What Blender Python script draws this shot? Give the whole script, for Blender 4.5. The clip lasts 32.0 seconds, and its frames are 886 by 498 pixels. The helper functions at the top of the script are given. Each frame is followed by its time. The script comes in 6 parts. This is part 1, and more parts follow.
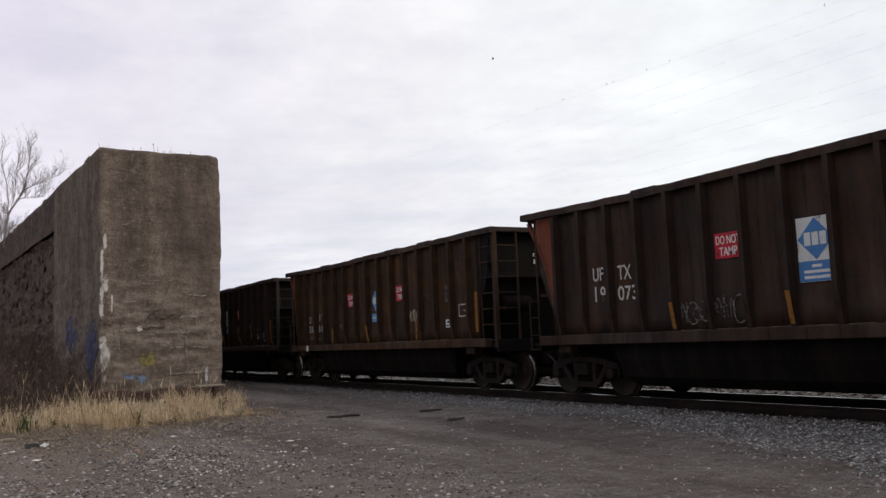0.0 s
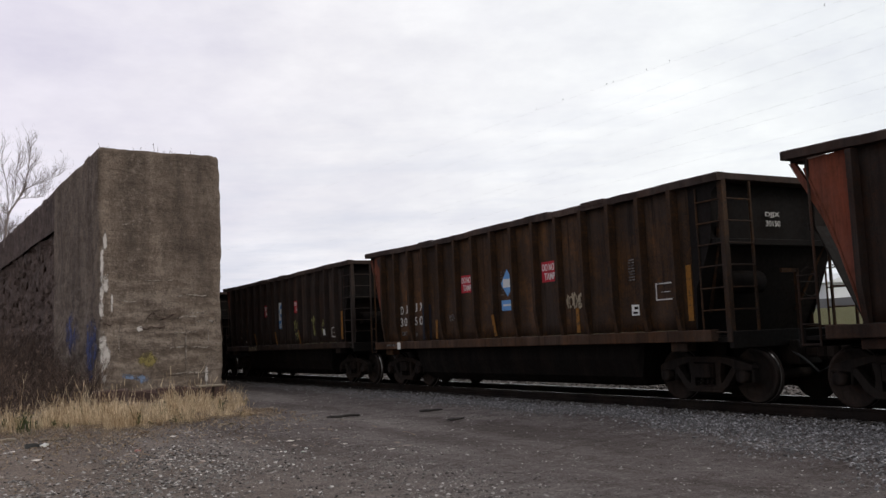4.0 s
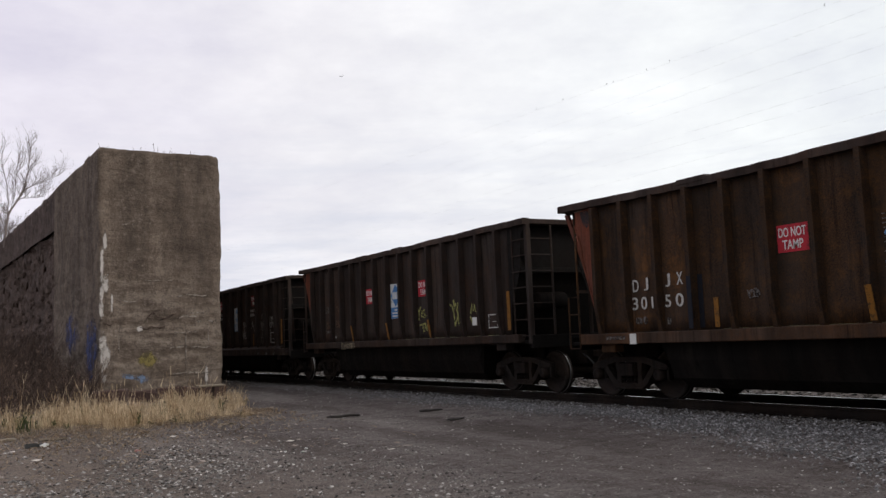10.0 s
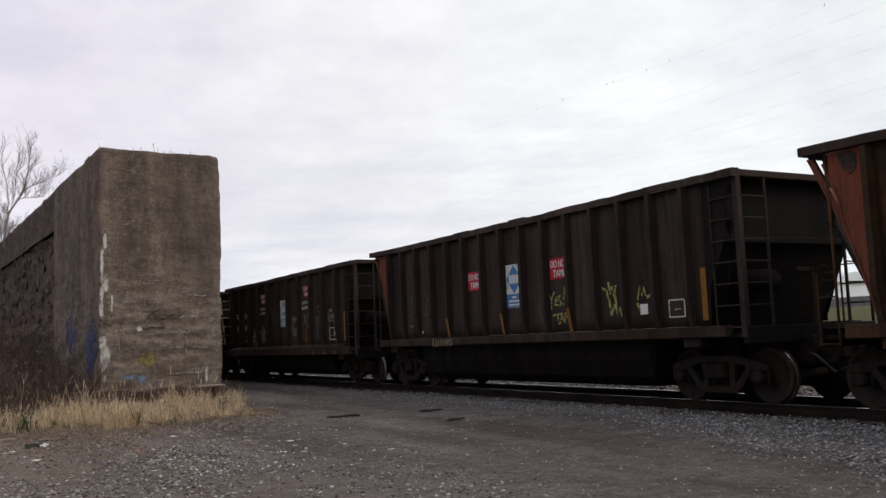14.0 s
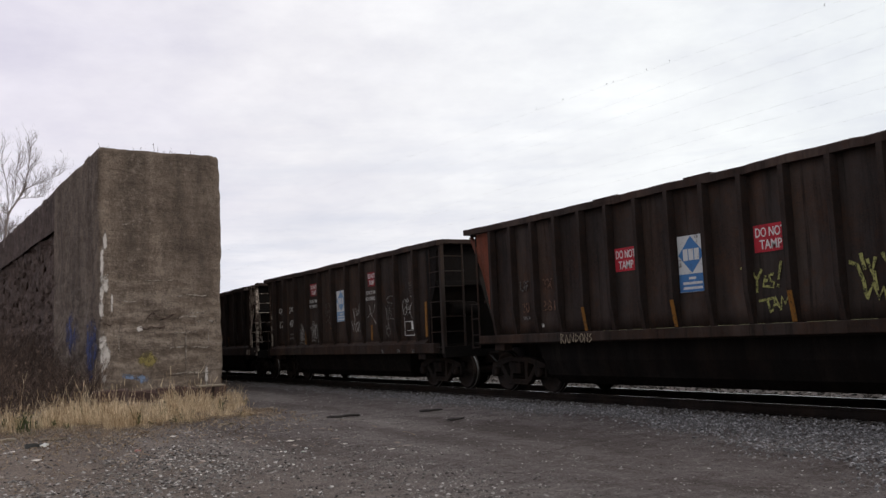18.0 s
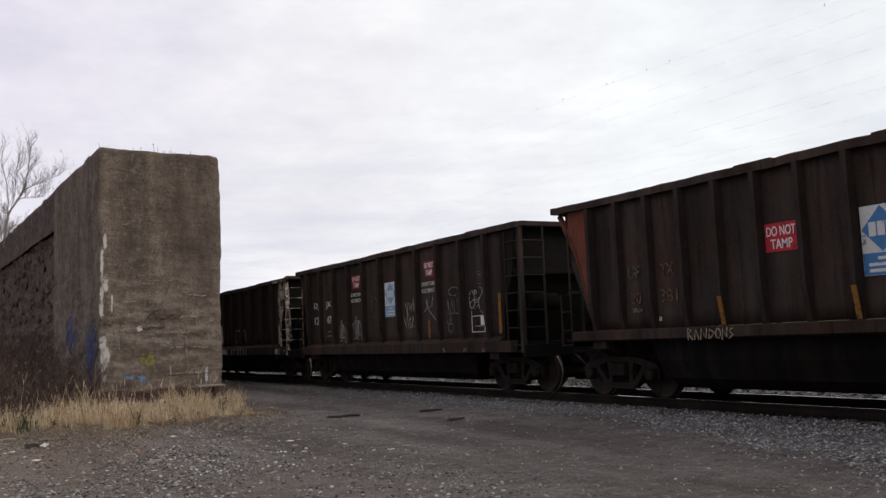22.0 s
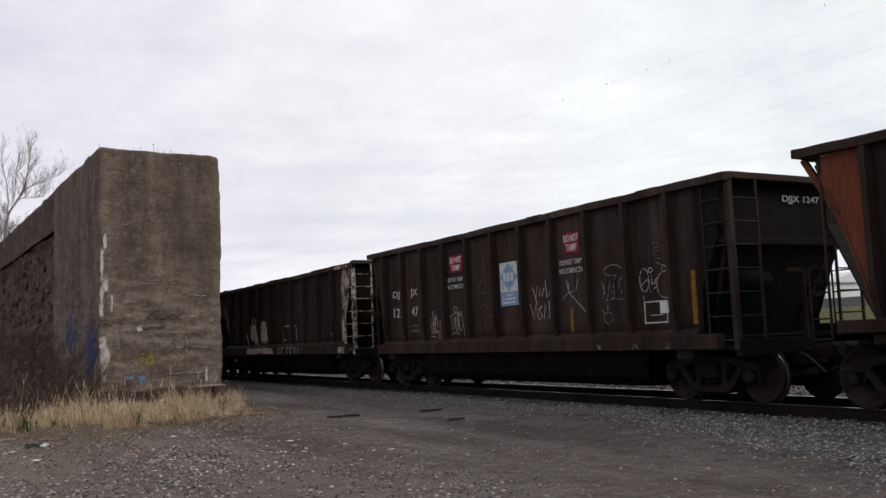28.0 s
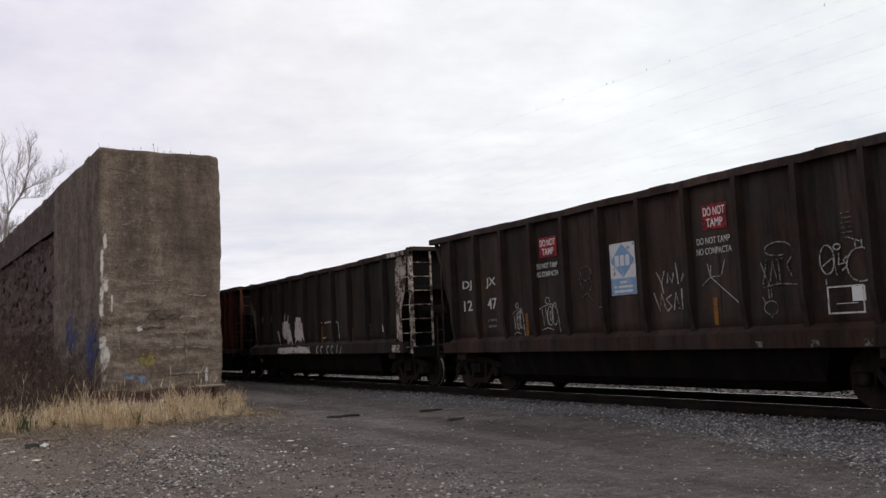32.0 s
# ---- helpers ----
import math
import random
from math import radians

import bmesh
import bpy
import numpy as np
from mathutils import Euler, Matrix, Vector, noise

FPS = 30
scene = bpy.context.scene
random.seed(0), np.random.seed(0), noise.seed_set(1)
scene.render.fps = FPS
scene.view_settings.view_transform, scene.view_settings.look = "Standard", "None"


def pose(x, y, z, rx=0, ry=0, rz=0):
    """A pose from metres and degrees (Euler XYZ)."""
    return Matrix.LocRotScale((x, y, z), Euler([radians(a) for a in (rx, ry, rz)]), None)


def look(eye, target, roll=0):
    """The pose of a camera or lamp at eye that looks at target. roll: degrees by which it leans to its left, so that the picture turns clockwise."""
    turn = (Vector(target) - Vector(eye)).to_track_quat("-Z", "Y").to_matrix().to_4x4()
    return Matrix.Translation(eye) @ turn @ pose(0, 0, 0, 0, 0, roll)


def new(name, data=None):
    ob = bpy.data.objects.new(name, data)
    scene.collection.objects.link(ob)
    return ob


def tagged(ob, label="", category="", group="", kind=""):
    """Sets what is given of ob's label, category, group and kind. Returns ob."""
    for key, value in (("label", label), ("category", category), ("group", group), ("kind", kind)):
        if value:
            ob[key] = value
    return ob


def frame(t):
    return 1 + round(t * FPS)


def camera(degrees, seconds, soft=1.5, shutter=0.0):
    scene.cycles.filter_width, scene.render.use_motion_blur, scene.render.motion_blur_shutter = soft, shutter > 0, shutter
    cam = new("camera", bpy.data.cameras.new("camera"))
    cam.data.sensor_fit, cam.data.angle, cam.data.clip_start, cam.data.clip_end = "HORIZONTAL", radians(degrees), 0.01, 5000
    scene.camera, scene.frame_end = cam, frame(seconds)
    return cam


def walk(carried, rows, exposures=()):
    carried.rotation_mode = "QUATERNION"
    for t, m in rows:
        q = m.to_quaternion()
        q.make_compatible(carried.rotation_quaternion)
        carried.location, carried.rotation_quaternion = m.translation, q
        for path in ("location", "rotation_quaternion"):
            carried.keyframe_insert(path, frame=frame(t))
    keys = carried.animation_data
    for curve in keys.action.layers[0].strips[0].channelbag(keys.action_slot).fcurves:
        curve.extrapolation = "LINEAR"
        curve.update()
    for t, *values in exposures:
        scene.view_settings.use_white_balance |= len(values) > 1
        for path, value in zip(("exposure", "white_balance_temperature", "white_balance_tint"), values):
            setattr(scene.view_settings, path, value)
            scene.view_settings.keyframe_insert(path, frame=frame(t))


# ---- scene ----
# ---- camera ----
cam = camera(52.21, 32.0, soft=1.45)
EYE = (0.0, 0.0, 1.6)
VIEW = look(EYE, (EYE[0] + 0.48931, EYE[1] + 0.86659, EYE[2] + 0.09831), roll=-2.418)
walk(cam, [(0.0, VIEW), (32.0, VIEW)])

# ---- sky and sun ----
world = bpy.data.worlds.new("overcast")
scene.world = world
world.use_nodes = True
wn, wl = world.node_tree.nodes, world.node_tree.links
wn.clear()
w_out, w_bg = wn.new("ShaderNodeOutputWorld"), wn.new("ShaderNodeBackground")
w_sky, w_mix = wn.new("ShaderNodeTexSky"), wn.new("ShaderNodeMixRGB")
w_sky.sky_type, w_sky.sun_disc = "NISHITA", False
w_sky.sun_elevation, w_sky.sun_rotation = radians(40), radians(152)
w_sky.air_density, w_sky.dust_density = 1.0, 4.0
w_mix.inputs[0].default_value = 0.85
w_mix.inputs[2].default_value = (8.2, 8.2, 8.5, 1)
w_bg.inputs[1].default_value = 0.088
wl.new(w_sky.outputs[0], w_mix.inputs[1])
wl.new(w_mix.outputs[0], w_bg.inputs[0])
wl.new(w_bg.outputs[0], w_out.inputs[0])

sun = new("sun", bpy.data.lights.new("sun", "SUN"))
sun.data.energy, sun.data.angle, sun.data.color = 1.40, radians(26), (1.0, 0.97, 0.92)
sun.matrix_world = look((0, 0, 60), (-0.47 * 46, 0.883 * 46, 60 - 38.6))
scene.view_settings.exposure = 0.0


# ---- materials ----
def material(name, colour, rough=0.8, metal=0.0, shine=0.5):
    m = bpy.data.materials.new(name)
    m.use_nodes = True
    b = m.node_tree.nodes["Principled BSDF"]
    b.inputs["Base Color"].default_value = (*colour, 1)
    b.inputs["Roughness"].default_value, b.inputs["Metallic"].default_value = rough, metal
    b.inputs["Specular IOR Level"].default_value = shine
    return m


class Nodes:
    """Short writing of a material's nodes."""

    def __init__(self, m):
        self.t = m.node_tree
        self.b = self.t.nodes["Principled BSDF"]

    def add(self, kind, **inputs):
        n = self.t.nodes.new(kind)
        for k, v in inputs.items():
            self.put(n.inputs[k.replace("_", " ")], v)
        return n

    def put(self, socket, v):
        if isinstance(v, bpy.types.NodeSocket):
            self.t.links.new(v, socket)
        else:
            socket.default_value = v

    def coords(self, scale=(1, 1, 1), which="Object"):
        c = self.t.nodes.new("ShaderNodeTexCoord")
        m = self.t.nodes.new("ShaderNodeMapping")
        self.put(m.inputs["Vector"], c.outputs[which])
        m.inputs["Scale"].default_value = scale
        return m.outputs[0]

    def world(self, scale=(1, 1, 1)):
        c = self.t.nodes.new("ShaderNodeNewGeometry")
        m = self.t.nodes.new("ShaderNodeMapping")
        self.put(m.inputs["Vector"], c.outputs["Position"])
        m.inputs["Scale"].default_value = scale
        return m.outputs[0]

    def noise(self, vec, scale, detail=6.0, rough=0.6):
        n = self.add("ShaderNodeTexNoise", Vector=vec, Scale=scale, Detail=detail, Roughness=rough)
        return n.outputs["Fac"]

    def ramp(self, fac, *stops):
        r = self.t.nodes.new("ShaderNodeValToRGB")
        e = r.color_ramp.elements
        while len(e) < len(stops):
            e.new(0.5)
        for el, (p, c) in zip(e, stops):
            el.position = p
            el.color = (*c, 1) if not isinstance(c, float) else (c, c, c, 1)
        self.put(r.inputs[0], fac)
        return r.outputs[0]

    def mix(self, fac, a, b, kind="MIX"):
        n = self.t.nodes.new("ShaderNodeMixRGB")
        n.blend_type = kind
        for i, v in enumerate((fac, a, b)):
            if isinstance(v, tuple) and len(v) == 3:
                v = (*v, 1)
            self.put(n.inputs[i], v)
        return n.outputs[0]

    def bump(self, height, strength=0.5, distance=0.02):
        n = self.add("ShaderNodeBump", Height=height, Strength=strength, Distance=distance)
        self.put(self.b.inputs["Normal"], n.outputs[0])

    def colour(self, v):
        self.put(self.b.inputs["Base Color"], v)

    def rough(self, v):
        self.put(self.b.inputs["Roughness"], v)


def weathered_steel(name, paint, rust, amount, dark=(0.012, 0.011, 0.010)):
    """Old paint with rust blotches, dark soot streaks that run down, and dents."""
    m = material(name, paint, 0.75, 0.0, 0.095)
    n = Nodes(m)
    v = n.coords()
    big = n.noise(v, 1.1, 10, 0.72)
    fine = n.noise(v, 14, 8, 0.7)
    streak = n.noise(n.coords((3.2, 3.2, 0.40)), 1.5, 9, 0.72)
    mask = n.mix(0.5, big, fine, "OVERLAY")
    rusty = n.ramp(mask, (0.62 - amount * 0.35, 0.0), (0.80 - amount * 0.25, 1.0))
    c = n.mix(rusty, paint, rust)
    c = n.mix(n.ramp(streak, (0.45, 0.0), (0.72, 0.8)), c, dark)
    c = n.mix(n.ramp(n.noise(v, 45, 4, 0.7), (0.35, 0.0), (0.75, 0.35)), c, tuple(x * 1.9 for x in rust))
    grey = sum(paint) / 3
    dust = tuple((x * 0.6 + grey * 0.4) * (2.3 if grey < 0.03 else 1.15) for x in paint)
    c = n.mix(n.ramp(n.noise(n.coords((1, 1, 0.7)), 0.75, 9, 0.66), (0.42, 0.0), (0.60, 0.55)), c, dust)
    c = n.mix(n.ramp(n.noise(v, 3.4, 9, 0.74), (0.54, 0.0), (0.66, 0.6)), c, rust)
    panel = n.ramp(n.noise(n.coords((0.0, 1.0, 0.10)), 1.25, 5, 0.62), (0.34, (0.55, 0.56, 0.60)), (0.50, (1.02, 1.0, 1.0)), (0.66, (1.62, 1.50, 1.42)))
    c = n.mix(1.0, c, panel, "MULTIPLY")
    run = n.noise(n.coords((6.0, 6.0, 0.30)), 1.3, 9, 0.75)
    c = n.mix(n.ramp(run, (0.52, 0.0), (0.66, 0.75)), c, dark)
    n.colour(c)
    n.rough(n.ramp(fine, (0.3, 0.55), (0.7, 0.9)))
    h = n.mix(0.35, n.noise(v, 1.6, 4, 0.5), fine)
    n.bump(h, 0.35, 0.03)
    return m


M_CAR_A = weathered_steel("sooty_brown_paint", (0.0193, 0.0156, 0.0139), (0.0483, 0.0220, 0.0122), 0.38, (0.0085, 0.0072, 0.0066))
M_CAR_B = weathered_steel("rusty_brown_paint", (0.0158, 0.0119, 0.0101), (0.0930, 0.0437, 0.0153), 0.37, (0.005, 0.0045, 0.0045))
M_CAR_C = weathered_steel("sooty_grey_paint", (0.0207, 0.0170, 0.0155), (0.0497, 0.0261, 0.0165), 0.30, (0.0085, 0.0072, 0.0066))
M_CAR_D = weathered_steel("charcoal_paint", (0.0205, 0.0171, 0.0156), (0.0554, 0.0288, 0.0168), 0.32, (0.0085, 0.0072, 0.0066))
M_CAR_E = weathered_steel("black_paint", (0.0177, 0.0157, 0.0151), (0.0433, 0.0241, 0.0157), 0.28, (0.0085, 0.0072, 0.0066))
M_CAR_F = weathered_steel("red_oxide_paint", (0.070, 0.018, 0.011), (0.090, 0.034, 0.016), 0.45)
M_RED_END = weathered_steel("faded_red_oxide", (0.150, 0.040, 0.022), (0.075, 0.030, 0.017), 0.40, (0.045, 0.018, 0.012))
# Darker than the car paints: soot, plus shade between cars put into the colour.
M_SHADED_END = weathered_steel("sooty_shaded_end_steel", (0.0047, 0.0041, 0.0038), (0.0109, 0.0065, 0.0045), 0.30, (0.005, 0.0045, 0.004))
M_RIM = weathered_steel("top_rim_steel", (0.0306, 0.0216, 0.0180), (0.0414, 0.0225, 0.0162), 0.5, (0.014, 0.011, 0.010))
M_SILL = weathered_steel("sill_steel", (0.0204, 0.0152, 0.0126), (0.0367, 0.0184, 0.0107), 0.5, (0.008, 0.006, 0.005))
M_SILL_RUST = weathered_steel("rusty_sill_steel", (0.030, 0.0185, 0.0125), (0.070, 0.033, 0.0155), 0.5, (0.010, 0.007, 0.005))
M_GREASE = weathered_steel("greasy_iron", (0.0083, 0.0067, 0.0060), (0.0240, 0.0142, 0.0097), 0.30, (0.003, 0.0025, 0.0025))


def plain(name, colour, rough, metal=0.0, scale=30, spread=0.35, bump=0.2):
    m = material(name, colour, rough, metal)
    n = Nodes(m)
    f = n.noise(n.coords(), scale, 8, 0.65)
    g = n.noise(n.coords(), scale * 0.12, 4, 0.6)
    n.colour(n.mix(n.mix(0.5, f, g), tuple(x * (1 - spread) for x in colour), tuple(x * (1 + spread) for x in colour)))
    n.bump(f, bump, 0.01)
    return m


def worn_paint(name, colour, under, wear, scale=9):
    """Paint that has flaked off in patches."""
    m = material(name, colour, 0.7, 0.0, 0.2)
    n = Nodes(m)
    v = n.coords()
    k = n.mix(0.5, n.noise(v, scale, 8, 0.7), n.noise(v, scale * 4, 4, 0.7), "OVERLAY")
    n.colour(n.mix(n.ramp(k, (wear - 0.06, 1.0), (wear + 0.06, 0.0)), colour, under))
    return m


SOOT = (0.013, 0.0105, 0.0095)
M_CREAM_END = worn_paint("peeling_cream_paint", (0.40, 0.34, 0.29), (0.034, 0.019, 0.014), 0.50, 2.6)
M_SIGN_RED = worn_paint("sign_red", (0.42, 0.025, 0.04), (0.16, 0.02, 0.025), 0.40, 5)
M_SIGN_DARKRED = worn_paint("sign_red_scuffed", (0.30, 0.022, 0.03), (0.07, 0.015, 0.015), 0.47, 6)
M_SIGN_WHITE = worn_paint("sign_white", (0.66, 0.63, 0.62), (0.25, 0.10, 0.10), 0.33, 12)
M_LOGO_WHITE = worn_paint("logo_white", (0.55, 0.56, 0.56), (0.12, 0.11, 0.10), 0.36, 5)
M_LOGO_BLUE = worn_paint("logo_blue", (0.06, 0.17, 0.38), (0.05, 0.07, 0.12), 0.34, 6)
M_LOGO_PALE = worn_paint("logo_pale_blue", (0.12, 0.28, 0.55), (0.09, 0.11, 0.16), 0.34, 6)
M_LOGO_FADED = worn_paint("logo_faded_blue", (0.17, 0.29, 0.47), (0.30, 0.36, 0.42), 0.42, 6)
M_LETTER = worn_paint("letter_white", (0.52, 0.50, 0.48), SOOT, 0.40, 14)
M_LETTER_FADED = worn_paint("letter_faded", (0.165, 0.148, 0.14), SOOT, 0.51, 14)
M_LETTER_RUST = worn_paint("letter_rusty", (0.165, 0.088, 0.058), (0.026, 0.015, 0.011), 0.50, 14)
M_YELLOW = worn_paint("stripe_yellow", (0.215, 0.092, 0.014), (0.07, 0.038, 0.014), 0.43, 9)
M_SPRAY_YELLOW = worn_paint("spray_yellow", (0.33, 0.32, 0.11), SOOT, 0.46, 12)
M_SPRAY_WHITE = worn_paint("spray_white", (0.38, 0.36, 0.34), SOOT, 0.45, 16)
M_SPRAY_DIM = worn_paint("spray_thin_white", (0.22, 0.20, 0.185), SOOT, 0.48, 16)
M_SPRAY_CREAM = worn_paint("spray_cream", (0.34, 0.28, 0.20), SOOT, 0.42, 16)
M_SPRAY_PALE = worn_paint("spray_pale", (0.58, 0.50, 0.49), (0.12, 0.085, 0.075), 0.40, 4)
M_PLATE = plain("reflector_white", (0.62, 0.62, 0.60), 0.5, 0, 40, 0.15)
M_WHEEL = weathered_steel("wheel_iron", (0.0133, 0.0109, 0.0094), (0.0312, 0.0187, 0.0140), 0.35, (0.004, 0.0035, 0.003))
M_TREAD = plain("polished_tread", (0.30, 0.29, 0.28), 0.30, 1.0, 60, 0.2, 0.05)
M_RAIL = weathered_steel("rail_rust", (0.0075, 0.0055, 0.0045), (0.014, 0.0085, 0.006), 0.5, (0.006, 0.005, 0.004))
M_RAILHEAD = plain("rail_head", (0.52, 0.52, 0.53), 0.25, 1.0, 50, 0.2, 0.05)
M_TIE = plain("creosoted_wood", (0.016, 0.012, 0.010), 0.9, 0, 25, 0.5, 0.5)
# Near-black: the shade beneath the car body is put into this colour.
M_TROUGH = weathered_steel("trough_shade_black", (0.0062, 0.0054, 0.0050), (0.0120, 0.0085, 0.0070), 0.3, (0.0045, 0.0042, 0.0040))
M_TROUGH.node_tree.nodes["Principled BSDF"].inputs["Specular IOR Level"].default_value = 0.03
M_FRAME = weathered_steel("dusty_cast_iron", (0.0091, 0.0076, 0.0067), (0.0244, 0.0148, 0.0102), 0.42, (0.004, 0.0035, 0.003))
M_NAVY = worn_paint("navy_patch_paint", (0.0085, 0.0095, 0.016), (0.02, 0.014, 0.011), 0.36, 6)
M_SOOTMARK = worn_paint("dark_touch_up", (0.020, 0.016, 0.018), (0.12, 0.034, 0.02), 0.42, 8)
M_HOSE = plain("rubber_hose", (0.015, 0.015, 0.015), 0.6)
M_WIRE = plain("power_wire", (0.68, 0.68, 0.70), 0.6, 0.0)
M_BIRD = plain("bird_feather", (0.05, 0.045, 0.05), 0.8)


def concrete_material(name, base, stain, pale):
    """Old board-marked concrete: soot that ran down, damp patches, pale worn arrises, pits."""
    m = material(name, base, 0.92, 0.0, 0.15)
    n = Nodes(m)
    v = n.world()
    big = n.noise(v, 0.42, 9, 0.66)
    mid = n.noise(n.world((1.0, 1.0, 0.7)), 1.7, 10, 0.72)
    fine = n.noise(v, 13, 10, 0.75)
    drip = n.noise(n.world((1.8, 1.8, 0.22)), 1.2, 9, 0.70)
    lift = n.noise(n.world((0.6, 0.6, 2.2)), 1.3, 8, 0.64)
    c = n.mix(n.ramp(big, (0.40, 0.0), (0.60, 1.0)), base, tuple(x * 0.72 for x in base))
    c = n.mix(n.ramp(mid, (0.36, 0.50), (0.52, 0.0)), c, stain)
    c = n.mix(n.ramp(drip, (0.52, 0.0), (0.70, 0.60)), c, stain)
    soot = n.noise(n.world((1.0, 1.0, 0.10)), 0.9, 8, 0.62)
    c = n.mix(n.ramp(soot, (0.52, 0.0), (0.63, 0.62)), c, stain)
    c = n.mix(n.ramp(mid, (0.55, 0.0), (0.72, 0.55)), c, pale)
    sep = n.add("ShaderNodeSeparateXYZ", Vector=v)
    foot = n.ramp(n.add("ShaderNodeMapRange", Value=sep.outputs["Z"], From_Min=0.0, From_Max=8.0).outputs[0], (0.30, 1.0), (0.62, 0.12))
    c = n.mix(n.mix(1.0, n.ramp(lift, (0.46, 0.0), (0.60, 0.66)), foot, "MULTIPLY"), c, pale)
    c = n.mix(n.mix(1.0, n.ramp(lift, (0.34, 0.60), (0.42, 0.0)), foot, "MULTIPLY"), c, stain)
    c = n.mix(n.ramp(fine, (0.34, 0.65), (0.52, 0.0)), c, stain)
    c = n.mix(n.ramp(n.noise(v, 7.0, 10, 0.8), (0.54, 0.0), (0.68, 0.75)), c, pale)
    c = n.mix(n.ramp(n.noise(v, 3.1, 10, 0.78), (0.40, 0.55), (0.50, 0.0)), c, stain)
    # one broad run of soot below the top, towards the line
    run = n.ramp(n.add("ShaderNodeMapRange", Value=sep.outputs["X"], From_Min=6.3, From_Max=9.0).outputs[0], (0.10, 0.0), (0.42, 1.0), (0.80, 0.9), (0.98, 0.25))
    high = n.ramp(n.add("ShaderNodeMapRange", Value=sep.outputs["Z"], From_Min=2.5, From_Max=8.5).outputs[0], (0.05, 0.0), (0.45, 1.0))
    c = n.mix(n.mix(1.0, n.mix(1.0, run, high, "MULTIPLY"), n.ramp(n.noise(n.world((1.2, 1.2, 0.5)), 0.9, 9, 0.7), (0.36, 0.25), (0.60, 0.78)), "MULTIPLY"), c, stain)
    n.colour(c)
    pits = n.mix(0.5, n.mix(0.5, fine, mid), lift)
    n.bump(pits, 1.0, 0.14)
    return m


M_CONCRETE = concrete_material("weathered_concrete", (0.192, 0.148, 0.116), (0.058, 0.044, 0.036), (0.300, 0.246, 0.204))
M_CONCRETE_DARK = concrete_material("sooty_concrete", (0.124, 0.090, 0.078), (0.032, 0.023, 0.020), (0.25, 0.19, 0.165))


def mist_paint(name, colour, axis, cover, scale):
    """Paint or lime that thins out towards the rim of its patch and leaves bare wall between."""
    m = material(name, colour, 0.9, 0.0, 0.1)
    n = Nodes(m)
    g = n.add("ShaderNodeSeparateXYZ", Vector=n.coords((1, 1, 1), "Generated"))

    def square(sock):
        a = n.add("ShaderNodeMath", Value=sock)
        a.operation = "SUBTRACT"
        a.inputs[1].default_value = 0.5
        b = n.t.nodes.new("ShaderNodeMath")
        b.operation = "MULTIPLY"
        n.put(b.inputs[0], a.outputs[0])
        n.put(b.inputs[1], a.outputs[0])
        return b.outputs[0]
    r2 = n.t.nodes.new("ShaderNodeMath")
    n.put(r2.inputs[0], square(g.outputs[axis]))
    n.put(r2.inputs[1], square(g.outputs["Z"]))
    rim = n.ramp(r2.outputs[0], (0.0, 1.0), (0.22, 0.0))
    grain = n.ramp(n.noise(n.coords((1, 1, 0.8)), scale * 0.7, 9, 0.78), (0.38, 0.0), (0.60, 1.0))
    k = n.mix(0.42, grain, rim)
    a = n.ramp(k, (0.53 - cover * 0.5, 0.0), (0.86 - cover * 0.5, 0.9))
    mx = n.t.nodes.new("ShaderNodeMixShader")
    n.put(mx.inputs[0], a)
    n.put(mx.inputs[1], n.t.nodes.new("ShaderNodeBsdfTransparent").outputs[0])
    n.put(mx.inputs[2], n.b.outputs[0])
    n.put(n.t.nodes["Material Output"].inputs["Surface"], mx.outputs[0])
    return m


M_LIME = mist_paint("lime_streak", (0.50, 0.46, 0.43), "X", 0.42, 6)
M_SEAM = mist_paint("lime_seam", (0.32, 0.28, 0.245), "X", 0.22, 5)
M_TAG_BLUE = mist_paint("spray_blue", (0.085, 0.10, 0.21), "Y", 0.15, 3.5)
M_TAG_PALEBLUE = mist_paint("spray_pale_blue", (0.16, 0.21, 0.31), "X", 0.34, 5)
M_TAG_YELLOW = mist_paint("spray_dull_yellow", (0.21, 0.170, 0.068), "X", 0.16, 4)


